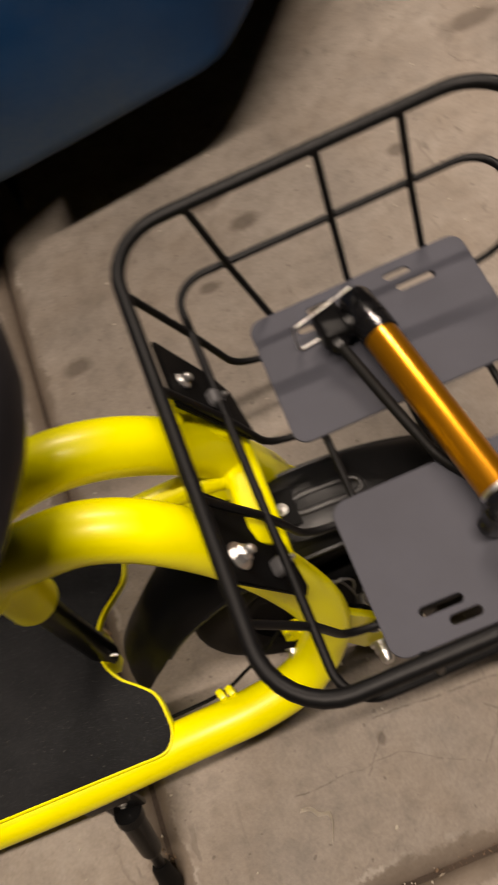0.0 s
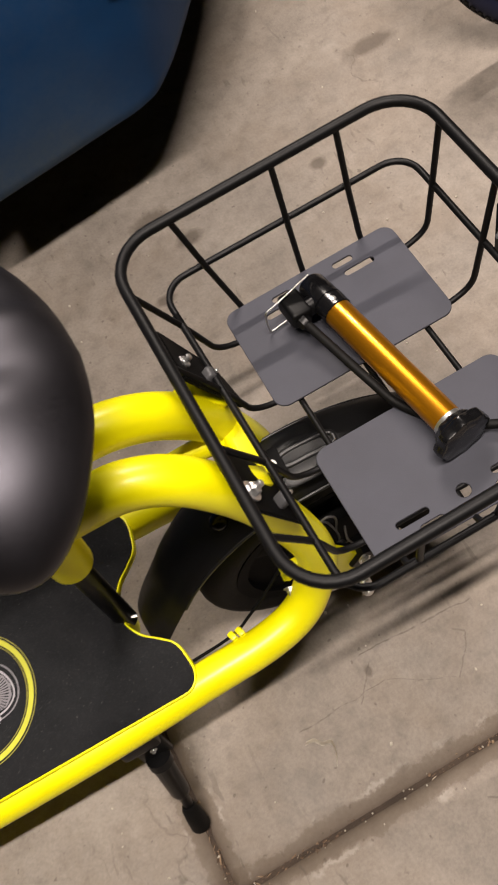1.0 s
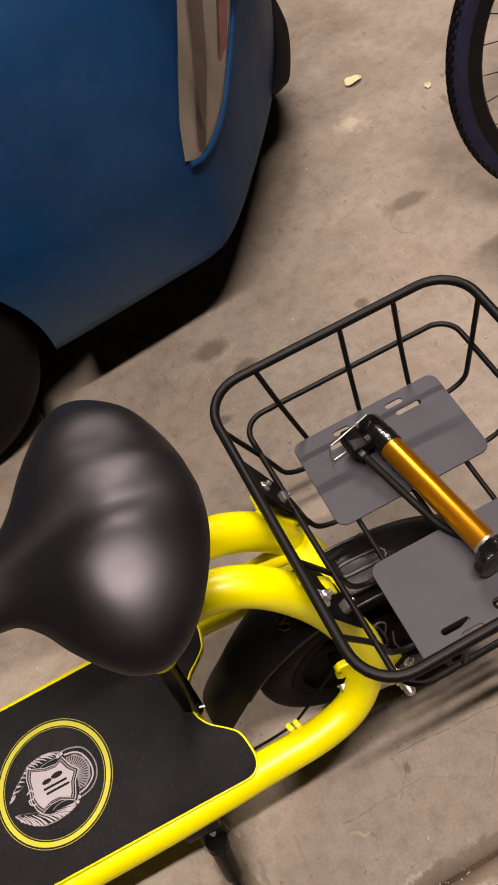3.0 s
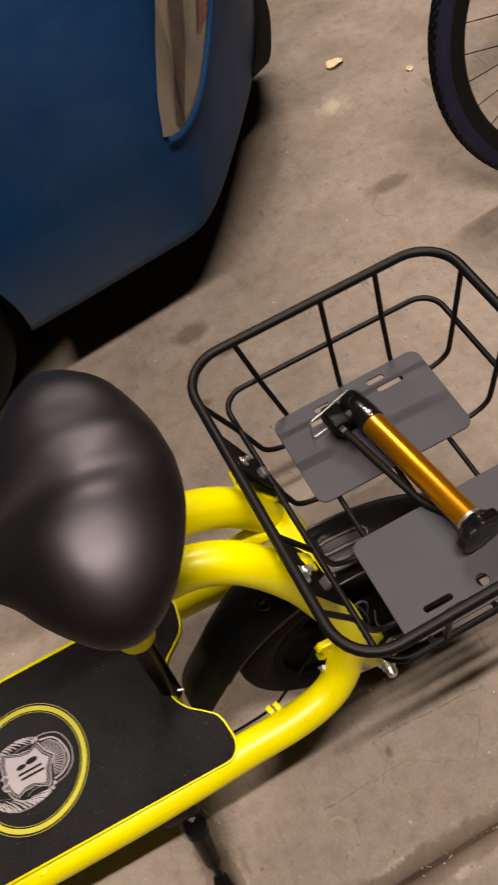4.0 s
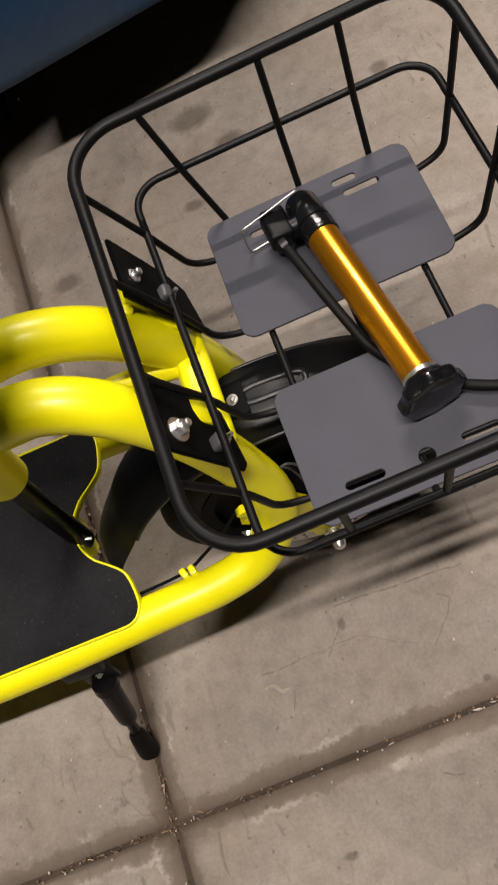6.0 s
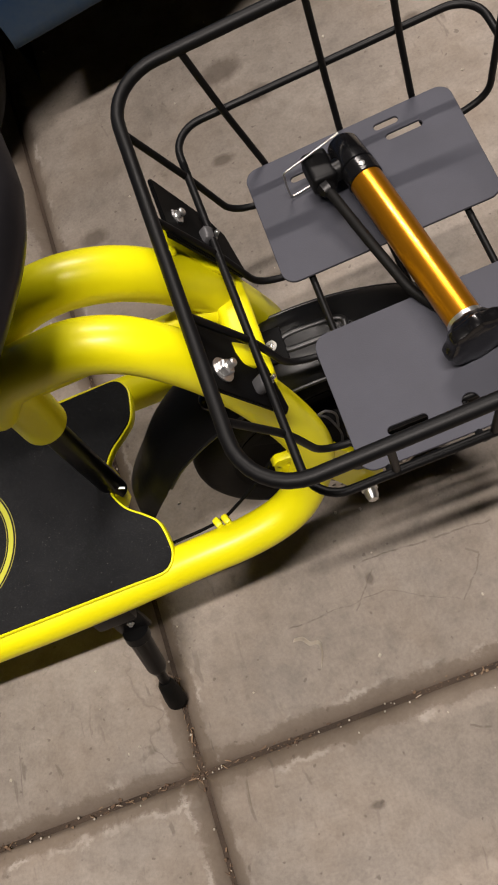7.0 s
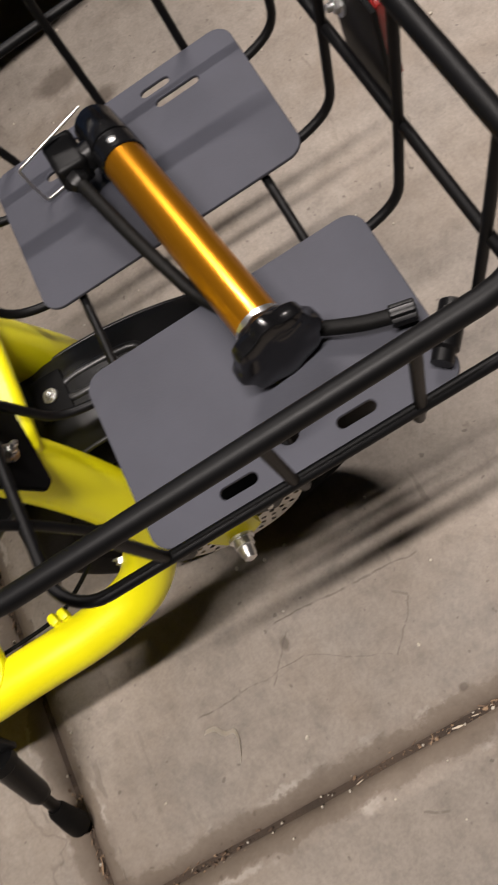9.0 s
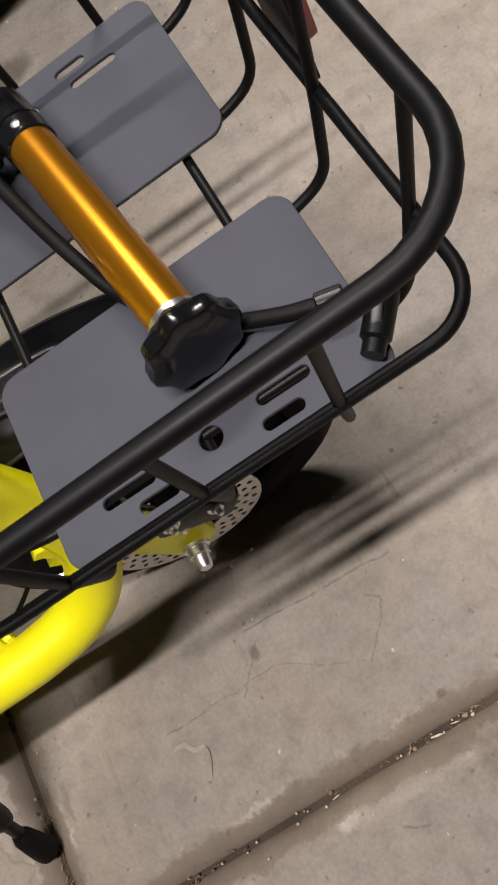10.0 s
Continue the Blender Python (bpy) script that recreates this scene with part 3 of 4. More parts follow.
# the rising sun: two arcs round a fan of rays
drawn("emblem_arc", bent(SUN_OUT, 5, False), 0.0019, TAPE_GREY)
drawn("emblem_arc", bent(SUN_IN, 5, False), 0.0023, TAPE_WHITE)
flat("emblem_sun", [around(FAN)], TAPE_GREY)
for k in range(23):
    f = radians(-84 + 8.0 * k)
    near, far = 0.0155 + 0.002 * (k % 2), 0.0285
    a = (0.022 + near * math.cos(f), -0.003 + near * math.sin(f) * 0.95)
    b = (0.022 + far * math.cos(f), -0.003 + far * math.sin(f) * 0.95)
    drawn("emblem_ray", [b, a], 0.0015, GRIP, 0.0005, True)
# the wings: a pale edge, a dark inside and slanting feathers
for wing, way in ((WING, 1), (LOW, -1)):
    flat("emblem_wing", [around(wing)], TAPE_GREY)
    flat("emblem_wing", [around(toward(wing, 0.9))], GRIP, "", 0.0003)
    half = len(wing) // 2
    outer, inner = bent(wing[:half], 6, False), bent(wing[:half - 1:-1], 6, False)
    if way < 0:
        outer, inner = inner, outer
    for k in range(15):
        f = 0.04 + 0.062 * k
        a = Vector(outer[int(f * (len(outer) - 1))])
        b = Vector(inner[int(max(0.0, f - 0.05) * (len(inner) - 1))])
        one, two = a.lerp(b, 0.08), b.lerp(a, 0.12 + 0.1 * (k % 2))
        bow = one.lerp(two, 0.5) + Vector((0.0016, 0.0))
        drawn("emblem_feather", [tuple(one), tuple(bow), tuple(two)], 0.0027 if k % 3 else 0.0034, TAPE_WHITE, 0.0006, True)
for lens in (LENS, LENS_LOW):
    flat("emblem_gap", [around(bent(lens))], GRIP, "", 0.0010)
    drawn("emblem_line", bent(lens[:4] if lens is LENS else lens[:4], 4, False), 0.0009, TAPE_GREY, 0.0013)
# knots where the wings meet the sun
for x, y in ((0.021, 0.031), (0.015, 0.030), (0.024, -0.041), (0.028, -0.036)):
    flat("emblem_knot", [around(oval(x, y, 0.0022, 0.0028, 12))], TAPE_WHITE, "", 0.0013)
# the shield with its double border
flat("emblem_shield", [around(toward(SHIELD, 1.17))], TAPE_WHITE, "", 0.0014)
flat("emblem_shield", [around(toward(SHIELD, 1.12))], GRIP, "", 0.0016)
flat("emblem_shield", [around(toward(SHIELD, 1.06))], TAPE_GREY, "", 0.0018)
flat("emblem_shield", [around(toward(SHIELD, 1.00))], GRIP, "", 0.0020)
flat("emblem_shield", [around(toward(SHIELD, 0.95))], TAPE_WHITE, "", 0.0022)
drawn("emblem_curl", bent(CURL, 5, False), 0.0019, TAPE_WHITE, 0.0024)
# plain bars and ovals stand in for the monogram
for x0, x1, y in ((-0.014, 0.021, -0.0115), (-0.016, 0.019, -0.0045)):
    drawn("emblem_bar", [(x0, y), (x1, y)], 0.0032, GRIP, 0.0026)
for x, y, a in ((-0.009, 0.0045, 0.0072), (0.007, 0.0065, 0.0088)):
    flat("emblem_oval", [around(oval(x, y, a, a * 0.45))], GRIP, "", 0.0026)
# saddle
HALF = [(-0.076, 0.0), (-0.079, 0.035), (-0.087, 0.066), (-0.102, 0.098), (-0.122, 0.125), (-0.145, 0.143), (-0.168, 0.150), (-0.195, 0.143), (-0.220, 0.122), (-0.243, 0.095), (-0.263, 0.066),
        (-0.286, 0.045), (-0.315, 0.037), (-0.345, 0.034), (-0.372, 0.029), (-0.391, 0.019), (-0.400, 0.0)]


def saddle_mesh():
    bm = bmesh.new()
    line = spline([(x, w, 0) for x, w in HALF], 6)
    fine = spline([(x, w, 0) for x, w in HALF], 40)
    rim = np.array([(v.x, v.y) for v in fine] + [(v.x, -v.y) for v in fine[::-1]])
    step = np.roll(rim, -1, 0) - rim
    length2 = (step ** 2).sum(1) + 1e-12
    rings = []
    across = 56

    def height(x, y, inner):
        # distance from the rim, averaged softly so that no crease runs down the middle
        away = np.hypot(rim[:, 0] - x, rim[:, 1] - y) + 1e-4
        d = 1.16 * float((away ** -4.0).mean()) ** (-1 / 3)
        here = np.array((x, y)) - rim
        t = np.clip((here * step).sum(1) / length2, 0, 1)
        edge = float(np.hypot(*(here - step * t[:, None]).T).min())
        d = min(d, 1.1 * edge) if inner else 0.0
        pillow = 0.030 * math.sqrt(1 - math.exp(-d / 0.030)) + 0.38 * d / (1 + (d / 0.11) ** 4) ** 0.25
        inside = min(1.0, d / 0.06)
        soft = inside * inside * (3 - 2 * inside)
        lobe = sum(0.005 * math.exp(-((abs(y - c) / 0.055) ** 2.6) - (abs((x + 0.185) / 0.070) ** 2.4)) for c in (-0.066, 0.084))
        run = min(1.0, max(0.0, (-0.088 - x) / 0.06)) * min(1.0, max(0.0, (x + 0.405) / 0.12))
        run = run * run * (3 - 2 * run)
        # seam down the middle, softer towards the padded half
        off = y + 0.006
        groove = 0.0062 * math.exp(-((off / (0.014 if off > 0 else 0.024)) ** 2)) * run
        fold = 0.0020 * math.exp(-(((y - 0.049) / 0.010) ** 2)) * math.exp(-(((x + 0.165) / 0.060) ** 2))
        return 0.783 + 0.004 * max(0.0, 1 + (x + 0.076) / 0.12) + pillow + (lobe - fold) * soft - groove

    # padded places: centre, half lengths, slopes, how flat
    PADS = [(-0.162, -0.064, 0.048, 0.042, -0.12, 0.40, 0.52), (-0.146, 0.031, 0.052, 0.017, -0.17, 0.02, 0.55), (-0.143, 0.086, 0.046, 0.028, -0.17, 0.05, 0.60)]
    level = [height(q[0], q[1], True) for q in PADS]
    for v in line:
        x, w = v.x, max(v.y, 0.0)
        ring = []
        for k in range(across + 1):
            s = -1 + 2 * k / across
            y = w * math.copysign(abs(math.sin(s * math.pi / 2)), s)
            z = height(x, y, 0 < k < across)
            for (px, py, lx, ly, sx, sy, much), h in zip(PADS, level):
                soft = much * math.exp(-(math.hypot((x - px) / lx, (y - py) / (1.4 * ly if py < 0 and y > py else ly)) ** 2.6))
                z += soft * (h + sx * (x - px) + sy * (y - py) - z)
            z -= 2.4 * max(0.0, -y - 0.082) ** 2
            ring.append((x - 0.005 - 0.055 * max(0.0, -y), MID + 0.004 + (1.15 if y > 0 else 0.985) * y, z))
        rings.append(ring)
    grid = [[bm.verts.new(q) for q in ring] for ring in rings]
    for a, b in zip(grid, grid[1:]):
        for k in range(across):
            bm.faces.new((a[k], a[k + 1], b[k + 1], b[k]))
    # the skirt, tucked in below
    edge = [r[0].co for r in grid] + [r[-1].co for r in grid[::-1]]
    prev = [r[0] for r in grid] + [r[-1] for r in grid[::-1]]
    centre = Vector((-0.2, MID, 0))
    for inward, down in ((0.002, 0.006), (0.014, 0.016), (0.034, 0.028), (0.040, 0.026)):
        ring = []
        for q in edge:
            flatway = Vector((q.x, q.y, 0)) - Vector((min(max(q.x, -0.36), -0.16), MID, 0))
            l = flatway.length
            ring.append(bm.verts.new(Vector((q.x, q.y, q.z - down)) - flatway * min(0.9, inward / max(l, 0.02))))
        for i in range(len(edge)):
            j = (i + 1) % len(edge)
            if (prev[i].co - prev[j].co).length > 1e-6 or (ring[i].co - ring[j].co).length > 1e-6:
                bm.faces.new((prev[i], prev[j], ring[j], ring[i]))
        prev = ring
    bmesh.ops.remove_doubles(bm, verts=bm.verts, dist=0.0012)
    return bm


saddle = part("saddle", saddle_mesh(), VINYL, scooter, "wide black padded vinyl saddle")
part("saddle_base", sheet([[(-0.21 + (x + 0.21) * 0.72, MID + w * 0.74) for x, w in HALF] + [(-0.21 + (x + 0.21) * 0.72, MID - w * 0.74) for x, w in HALF[::-1]]], 0.766, 0.010, PLASTIC, 0.003), PLASTIC, saddle)

# rear wheel
AX, AZ, WR = 0.042, 0.200, 0.200


def tyre_mesh(radius, width):
    bm = bmesh.new()
    sides, n = 20, 72
    grid = []
    for i in range(n):
        f = 2 * math.pi * i / n
        ring = []
        for k in range(sides):
            g = 2 * math.pi * k / sides
            r = radius - width / 2 + width / 2 * math.cos(g)
            ring.append(bm.verts.new((r * math.cos(f), width / 2 * 0.95 * math.sin(g), r * math.sin(f))))
        grid.append(ring)
    for i in range(n):
        for k in range(sides):
            bm.faces.new((grid[i][k], grid[i][(k + 1) % sides], grid[(i + 1) % n][(k + 1) % sides], grid[(i + 1) % n][k]))
    return bm


wheel = part("rear_wheel", turned([(-0.032, 0.06), (-0.030, 0.075), (-0.015, 0.085), (0.015, 0.085), (0.030, 0.075), (0.032, 0.06)], (0, 0, 0), (0, 1, 0), 40), MATT, scooter, "black hub motor wheel")
wheel.location = (AX, MID, AZ)
part("tyre", tyre_mesh(WR, 0.06), RUBBER, wheel)
rim_bm = turned([(-0.022, 0.135), (-0.024, 0.152), (0.024, 0.152), (0.022, 0.135)], (0, 0, 0), (0, 1, 0), 48, hollow=True)
part("rim", rim_bm, MATT, wheel)
part("web", turned([(-0.009, 0.05), (-0.007, 0.10), (-0.010, 0.140), (0.010, 0.140), (0.007, 0.10), (0.009, 0.05)], (0, 0, 0), (0, 1, 0), 40), MATT, wheel)
for k in range(5):
    spoke = block((0.07, 0.03, 0.035), pose(0, 0, 0, 0, 72 * k, 0) @ pose(0.105, 0, 0), 0.006)
    part("spoke", spoke, MATT, wheel)
holes = [circle(0, 0, 0.082, 64), circle(0, 0, 0.045, 40)]
for k in range(26):
    for r, o in ((0.0745, 0.0), (0.0655, 0.5), (0.0565, 0.0)):
        f = 2 * math.pi * (k + o) / 26
        holes.append(circle(r * math.cos(f), r * math.sin(f), 0.0031, 8))
disc = sheet(holes, 0, 0.002, STEEL, 0.0002)
disc.transform(pose(0, -0.066, 0, 90, 0, 0))
part("brake_disc", disc, STEEL, wheel, "perforated steel brake disc")
part("axle", turned([(0, 0.0075), (0.166, 0.0075), (0.168, 0.006)], (0, -0.084, 0), (0, 1, 0), 16), STEEL, wheel)
for s in (-1, 1):
    nut = turned([(0, 0.0135), (0.003, 0.0135), (0.0032, 0.0105), (0.011, 0.0105), (0.0115, 0.0090), (0.019, 0.0085), (0.024, 0.0065), (0.026, 0.003)], (0, s * 0.0905, 0), (0, s * 2, 0), 18)
    part("axle_nut", nut, CHROME, wheel, "domed chrome axle nut")
caliper = block((0.075, 0.03, 0.04), pose(0.075, 0.418, 0.262, 0, 35, 0), 0.007)
calip = part("brake_caliper", caliper, PLASTIC, scooter)
for pts in (((0.020, 0.430, 0.395), (0.035, 0.428, 0.408), (0.044, 0.430, 0.385), (0.040, 0.432, 0.345)), ((0.022, 0.440, 0.380), (0.034, 0.436, 0.370), (0.040, 0.430, 0.330), (0.034, 0.428, 0.298)), ((0.050, 0.425, 0.36), (0.047, 0.42, 0.33), (0.055, 0.42, 0.29))):
    part("cable", tube(spline(pts, 6), 0.0014, 8), STEEL_DARK, calip, "thin steel brake cable")
bolt((0.055, 0.403, 0.285), (0.2, -1, 0.2), 0.006, calip)
bolt((0.092, 0.405, 0.262), (0.2, -1, 0.2), 0.006, calip)
lug = sheet([[(-0.004, 0.300), (-0.014, 0.312), (-0.040, 0.306), (-0.046, 0.316), (-0.036, 0.324), (-0.038, 0.336), (-0.044, 0.342), (-0.036, 0.350), (-0.014, 0.346), (0.000, 0.340)], circle(-0.026, 0.331, 0.004, 12)], 0, 0.010, YELLOW)
lug.transform(pose(0, 0.418, 0, 90, 0, 0))
part("lug", lug, YELLOW, scooter)
bolt((-0.044, 0.4125, 0.300), (-0.3, -1, -0.1), 0.0055, calip, 0.012)


def fender_half(f, s):
    """Half width of the fender at an angle, on either side."""
    a = (171 - math.degrees(f)) / 137
    if s > 0:
        return 0.034 + 0.012 * min(1.0, max(0.0, (a - 0.19) / 0.23))
    return 0.046 + 0.010 * max(0.0, 1 - a / 0.45)


def fender_mesh():
    bm = bmesh.new()
    cx, cz = 0.026, 0.195
    grid = []
    n = 48
    for i in range(n + 1):
        f = radians(171 - 137 * i / n)
        ring = []
        for k in range(13):
            s = -1 + k / 6
            r = 0.250 - 0.013 * abs(s) ** 2.4 - (0.006 * min(1.0, i / n / 0.3) if abs(s) == 1 else 0) + 0.022 * max(0.0, 1 - i / n / 0.16) ** 1.5
            ring.append(bm.verts.new((cx + r * math.cos(f), MID + 0.002 + fender_half(f, s) * s, cz + r * math.sin(f))))
        grid.append(ring)
    for a, b in zip(grid, grid[1:]):
        for k in range(12):
            bm.faces.new((a[k], a[k + 1], b[k + 1], b[k]))
    bmesh.ops.solidify(bm, geom=bm.faces[:], thickness=0.003)
    return bm


fender = part("rear_fender", fender_mesh(), FENDER, scooter, "dark pressed metal fender over the rear wheel")
def on_fender(f, s, lift):
    r = 0.250 - 0.013 * abs(s) ** 2.4 + lift
    return (0.026 + r * math.cos(f), MID + 0.002 + fender_half(f, s) * s, 0.195 + r * math.sin(f))


stadium = []
for k in range(48):
    a = 2 * math.pi * k / 48
    along, side = math.cos(a), math.sin(a)
    along = math.copysign(abs(along) ** 0.35, along)
    stadium.append(on_fender(radians(83.5 - 8.0 * along), 0.20 * math.copysign(abs(side) ** 0.6, side), -0.0018))
for s in (-1, 1):
    part("rolled_edge", tube([on_fender(radians(147 - 4 * k), s * 0.985, -0.006) for k in range(27)], 0.0022, 10), FENDER, fender)
part("rib", tube(stadium, 0.0040, 12, True), FENDER, fender)
part("fender_tab", block((0.030, 0.040, 0.005), pose(0.009, MID + 0.003, 0.4460, 0, 4, 0), 0.0022), MATT, fender)
bolt((0.010, 0.500, 0.4485), (-0.1, 0, 1), 0.0042, fender, 0.008)
dome = bmesh.new()
bmesh.ops.create_icosphere(dome, subdivisions=3, radius=0.0125, matrix=pose(-0.074, 0.484, 0.423) @ Matrix.Diagonal((1.0, 1.0, 0.7, 1)))
part("dome_nut", dome, GLOSS, fender, "glossy black dome nut")

# cable along the frame, and its clip
part("brake_cable", tube(spline([(-0.40, 0.402, 0.264), (-0.25, 0.404, 0.264), (-0.20, 0.402, 0.270), (-0.137, 0.4035, 0.277), (-0.105, 0.412, 0.287), (-0.070, 0.421, 0.310), (-0.040, 0.428, 0.340), (-0.010, 0.434, 0.352), (0.03, 0.428, 0.315), (0.06, 0.42, 0.285)], 6), 0.0021, 8), MATT, scooter)
for x in (-0.137, -0.126):
    part("cable_clip", block((0.009, 0.013, 0.011), pose(x, 0.4015, 0.2795, 0, 0, 20), 0.0035), YELLOW, scooter)

# kickstand
stand = part("kickstand", block((0.055, 0.030, 0.05), pose(-0.318, 0.368, 0.222, -18, 0, 0), 0.006), PLASTIC, scooter, "black kickstand, folded down to the floor")
part("plate", block((0.044, 0.007, 0.060), pose(-0.314, 0.3575, 0.180, -16, 0, 0), 0.0025), PLASTIC, stand)
bolt((-0.313, 0.3545, 0.1735), (0, -1, 0.3), 0.0055, stand, 0.008)
part("leg", rod(bmesh.new(), [(-0.3150, 0.3460, 0.160), (-0.3152, 0.3450, 0.158), (-0.3165, 0.3385, 0.148), (-0.3168, 0.3375, 0.146), (-0.323, 0.306, 0.090), (-0.324, 0.302, 0.082), (-0.325, 0.299, 0.078), (-0.330, 0.283, 0.045)], [0.012, 0.0178, 0.0178, 0.0155, 0.0140, 0.0115, 0.0072, 0.0072], 16), PLASTIC, stand)
part("foot", rod(bmesh.new(), [(-0.329, 0.288, 0.056), (-0.330, 0.284, 0.050), (-0.334, 0.272, 0.022), (-0.337, 0.266, 0.003), (-0.337, 0.2655, 0.0)], [0.009, 0.012, 0.0145, 0.0155, 0.012], 16), RUBBER, stand, "black rubber foot")

# ---- basket ----
WIRE_Z, PLATE_Z = 0.478, 0.488


def bent_frame(box, corners):
    """Carries places of a rectangle onto four bent corners: near front, near rear, far front, far rear."""
    x0, x1, y0, y1 = box
    a, b, c, d = (Vector(q) for q in corners)

    def carried(x, y, dz=0.0):
        u, v = (x - x0) / (x1 - x0), (y - y0) / (y1 - y0)
        return tuple((a * (1 - u) + b * u) * (1 - v) + (c * (1 - u) + d * u) * v + Vector((0, 0, dz)))
    return carried


# the used basket is a little askew
RIM_BOX, RING_BOX = (-0.0260, 0.3290, 0.2920, 0.7030), (0.0060, 0.3255, 0.2914, 0.7033)
on_rim = bent_frame(RIM_BOX, ((-0.0275, 0.2851, 0.6345), (0.3325, 0.2872, 0.6476), (-0.0332, 0.7082, 0.6493), (0.3262, 0.7022, 0.6520)))
on_ring = bent_frame(RING_BOX, ((0.0093, 0.2901, 0.5595), (0.3225, 0.2959, 0.5526), (-0.0004, 0.7036, 0.5644), (0.3148, 0.7021, 0.5622)))
basket = part("basket", tube([on_rim(*q[:2]) for q in rounded(*RIM_BOX, 0.052, 8)], 0.0062, 20, True), BLACK, scooter, "black powder-coated wire basket")
part("middle_ring", tube([on_ring(*q[:2]) for q in rounded(*RING_BOX, 0.032, 8)], 0.0039, 14, True), BLACK, basket)
for xt, xm, xb in ((0.048, 0.064, 0.0755), (0.166, 0.168, 0.159), (0.242, 0.247, 0.239)):
    p = [on_rim(xt, 0.7010, -0.003), on_ring(xm, 0.6950), (xb, 0.6865, WIRE_Z - 0.001), (xb, 0.335, WIRE_Z - 0.001), (xb, 0.312, 0.490), on_ring(xb + 0.003, 0.2920), on_rim(xb + 0.006, 0.2920)]
    part("wire", tube(fillet(p, 0.013, 5), 0.0036, 10), BLACK, basket)
for y in (0.645, 0.550, 0.453, 0.358):
    p = [on_rim(-0.0255, y + 0.002, -0.004), on_ring(0.0061, y, -0.004), (0.022, y, 0.492), (0.046, y, WIRE_Z + 0.002), (0.276, y, WIRE_Z + 0.002), (0.305, y, 0.492), on_ring(0.3245, y, 0.003), on_rim(0.3280, y, 0.001)]
    part("wire", tube(fillet(p, 0.022, 5), 0.0036, 10), BLACK, basket)


def slot(x0, x1, y, r=0.0042):
    return rounded(x0, x1, y - r, y + r, r * 0.98, 5)


plate_a = [rounded(0.048, 0.275, 0.535, 0.683, 0.015), slot(0.190, 0.216, 0.667), slot(0.197, 0.236, 0.650), slot(0.092, 0.124, 0.650), slot(0.108, 0.132, 0.667), circle(0.160, 0.652, 0.0075)]
plate_b = [rounded(0.052, 0.279, 0.322, 0.469, 0.015), slot(0.086, 0.124, 0.3515), slot(0.106, 0.134, 0.3365), slot(0.198, 0.234, 0.3535), slot(0.194, 0.222, 0.3375), circle(0.164, 0.3505, 0.0078)]
for lines in (plate_a, plate_b):
    part("floor_plate", sheet(lines, PLATE_Z, 0.0035, PLATE, 0.0008), PLATE, basket, "flat grey powder-coated plate with slots")

# brackets that carry the basket
for y0, y1, bolt_y, clamp in ((0.392, 0.470, 0.416, (0.0005, 0.412, 0.553)), (0.544, 0.612, 0.578, (-0.0025, 0.572, 0.563))):
    plate = bmesh.new()
    corners = [(-0.033, y1, 0.618), (-0.008, y1 + 0.004, 0.530), (0.002, y1 - 0.008, 0.507), (0.010, y0 + 0.010, 0.506), (0.007, y0 + 0.002, 0.512), (-0.031, y0, 0.618)]
    if y0 > 0.5:
        corners = [(x + 0.006, y, z + 0.003) for x, y, z in corners]
    shift = Vector((0.0041, 0, 0.0016))
    over, under = ([plate.verts.new(Vector(q) + d) for q in corners] for d in (shift * 0.5, shift * -0.5))
    plate.faces.new(over)
    plate.faces.new(under[::-1])
    for k in range(6):
        plate.faces.new((over[k], under[k], under[(k + 1) % 6], over[(k + 1) % 6]))
    bmesh.ops.bevel(plate, geom=plate.edges[:], offset=0.0012, segments=2, affect="EDGES")
    bracket = part("bracket", plate, MATT, scooter, "black steel mounting bracket")
    bolt((-0.0215, bolt_y, 0.5965), (0.62, 0, 0.32), 0.0078, bracket, 0.016)
    bolt((clamp[0] + 0.001, clamp[1] + 0.008, clamp[2] - 0.018), (0.7, 0, 0.5), 0.0048, bracket, 0.015)
    part("clamp", block((0.011, 0.015, 0.017), pose(*clamp, 0, 50, 0), 0.004, 3), STEEL_DARK, bracket, "dull grey wire clamp")
# rear reflector on its holder
holder = part("reflector_holder", block((0.004, 0.066, 0.084), pose(0.3275, 0.510, 0.578), 0.0015), BLACK, scooter)
part("reflector", block((0.009, 0.060, 0.058), pose(0.3345, 0.513, 0.587), 0.003), RED_LENS, holder, "red plastic rear reflector")
bolt((0.3250, 0.527, 0.590), (-1, 0, 0.2), 0.0055, holder, 0.010)

# ---- pump in the basket ----
PA, PB = Vector((0.1575, 0.5935, 0.5170)), Vector((0.1850, 0.4105, 0.5185))
WAY = (PB - PA).normalized()
LONG = (PB - PA).length
pump = thing("bicycle_pump", "gold anodised mini bicycle pump lying in the basket", "pump")
barrel = part("barrel", turned([(0, 0.0162), (0.0005, 0.0167), (LONG - 0.0005, 0.0167), (LONG, 0.0162)], (0, 0, 0), (0, 0, 1), 40), GOLD, pump, "gold anodised aluminium barrel")
barrel.matrix_basis = Matrix.Translation(PA) @ WAY.to_track_quat("Z", "Y").to_matrix().to_4x4()
part("silver_ring", turned([(-0.0020, 0.0169), (-0.0018, 0.0173), (0.0032, 0.0174), (0.0036, 0.0169)], PB, PB + WAY, 32), CHROME, pump)
part("collar", turned([(-0.003, 0.0174), (-0.002, 0.0183), (0.013, 0.0185), (0.0135, 0.0168), (0.0155, 0.0168), (0.016, 0.0182), (0.046, 0.0172), (0.050, 0.0150), (0.0515, 0.010)], PA + WAY * 0.001, PA - WAY, 36), GLOSS, pump)
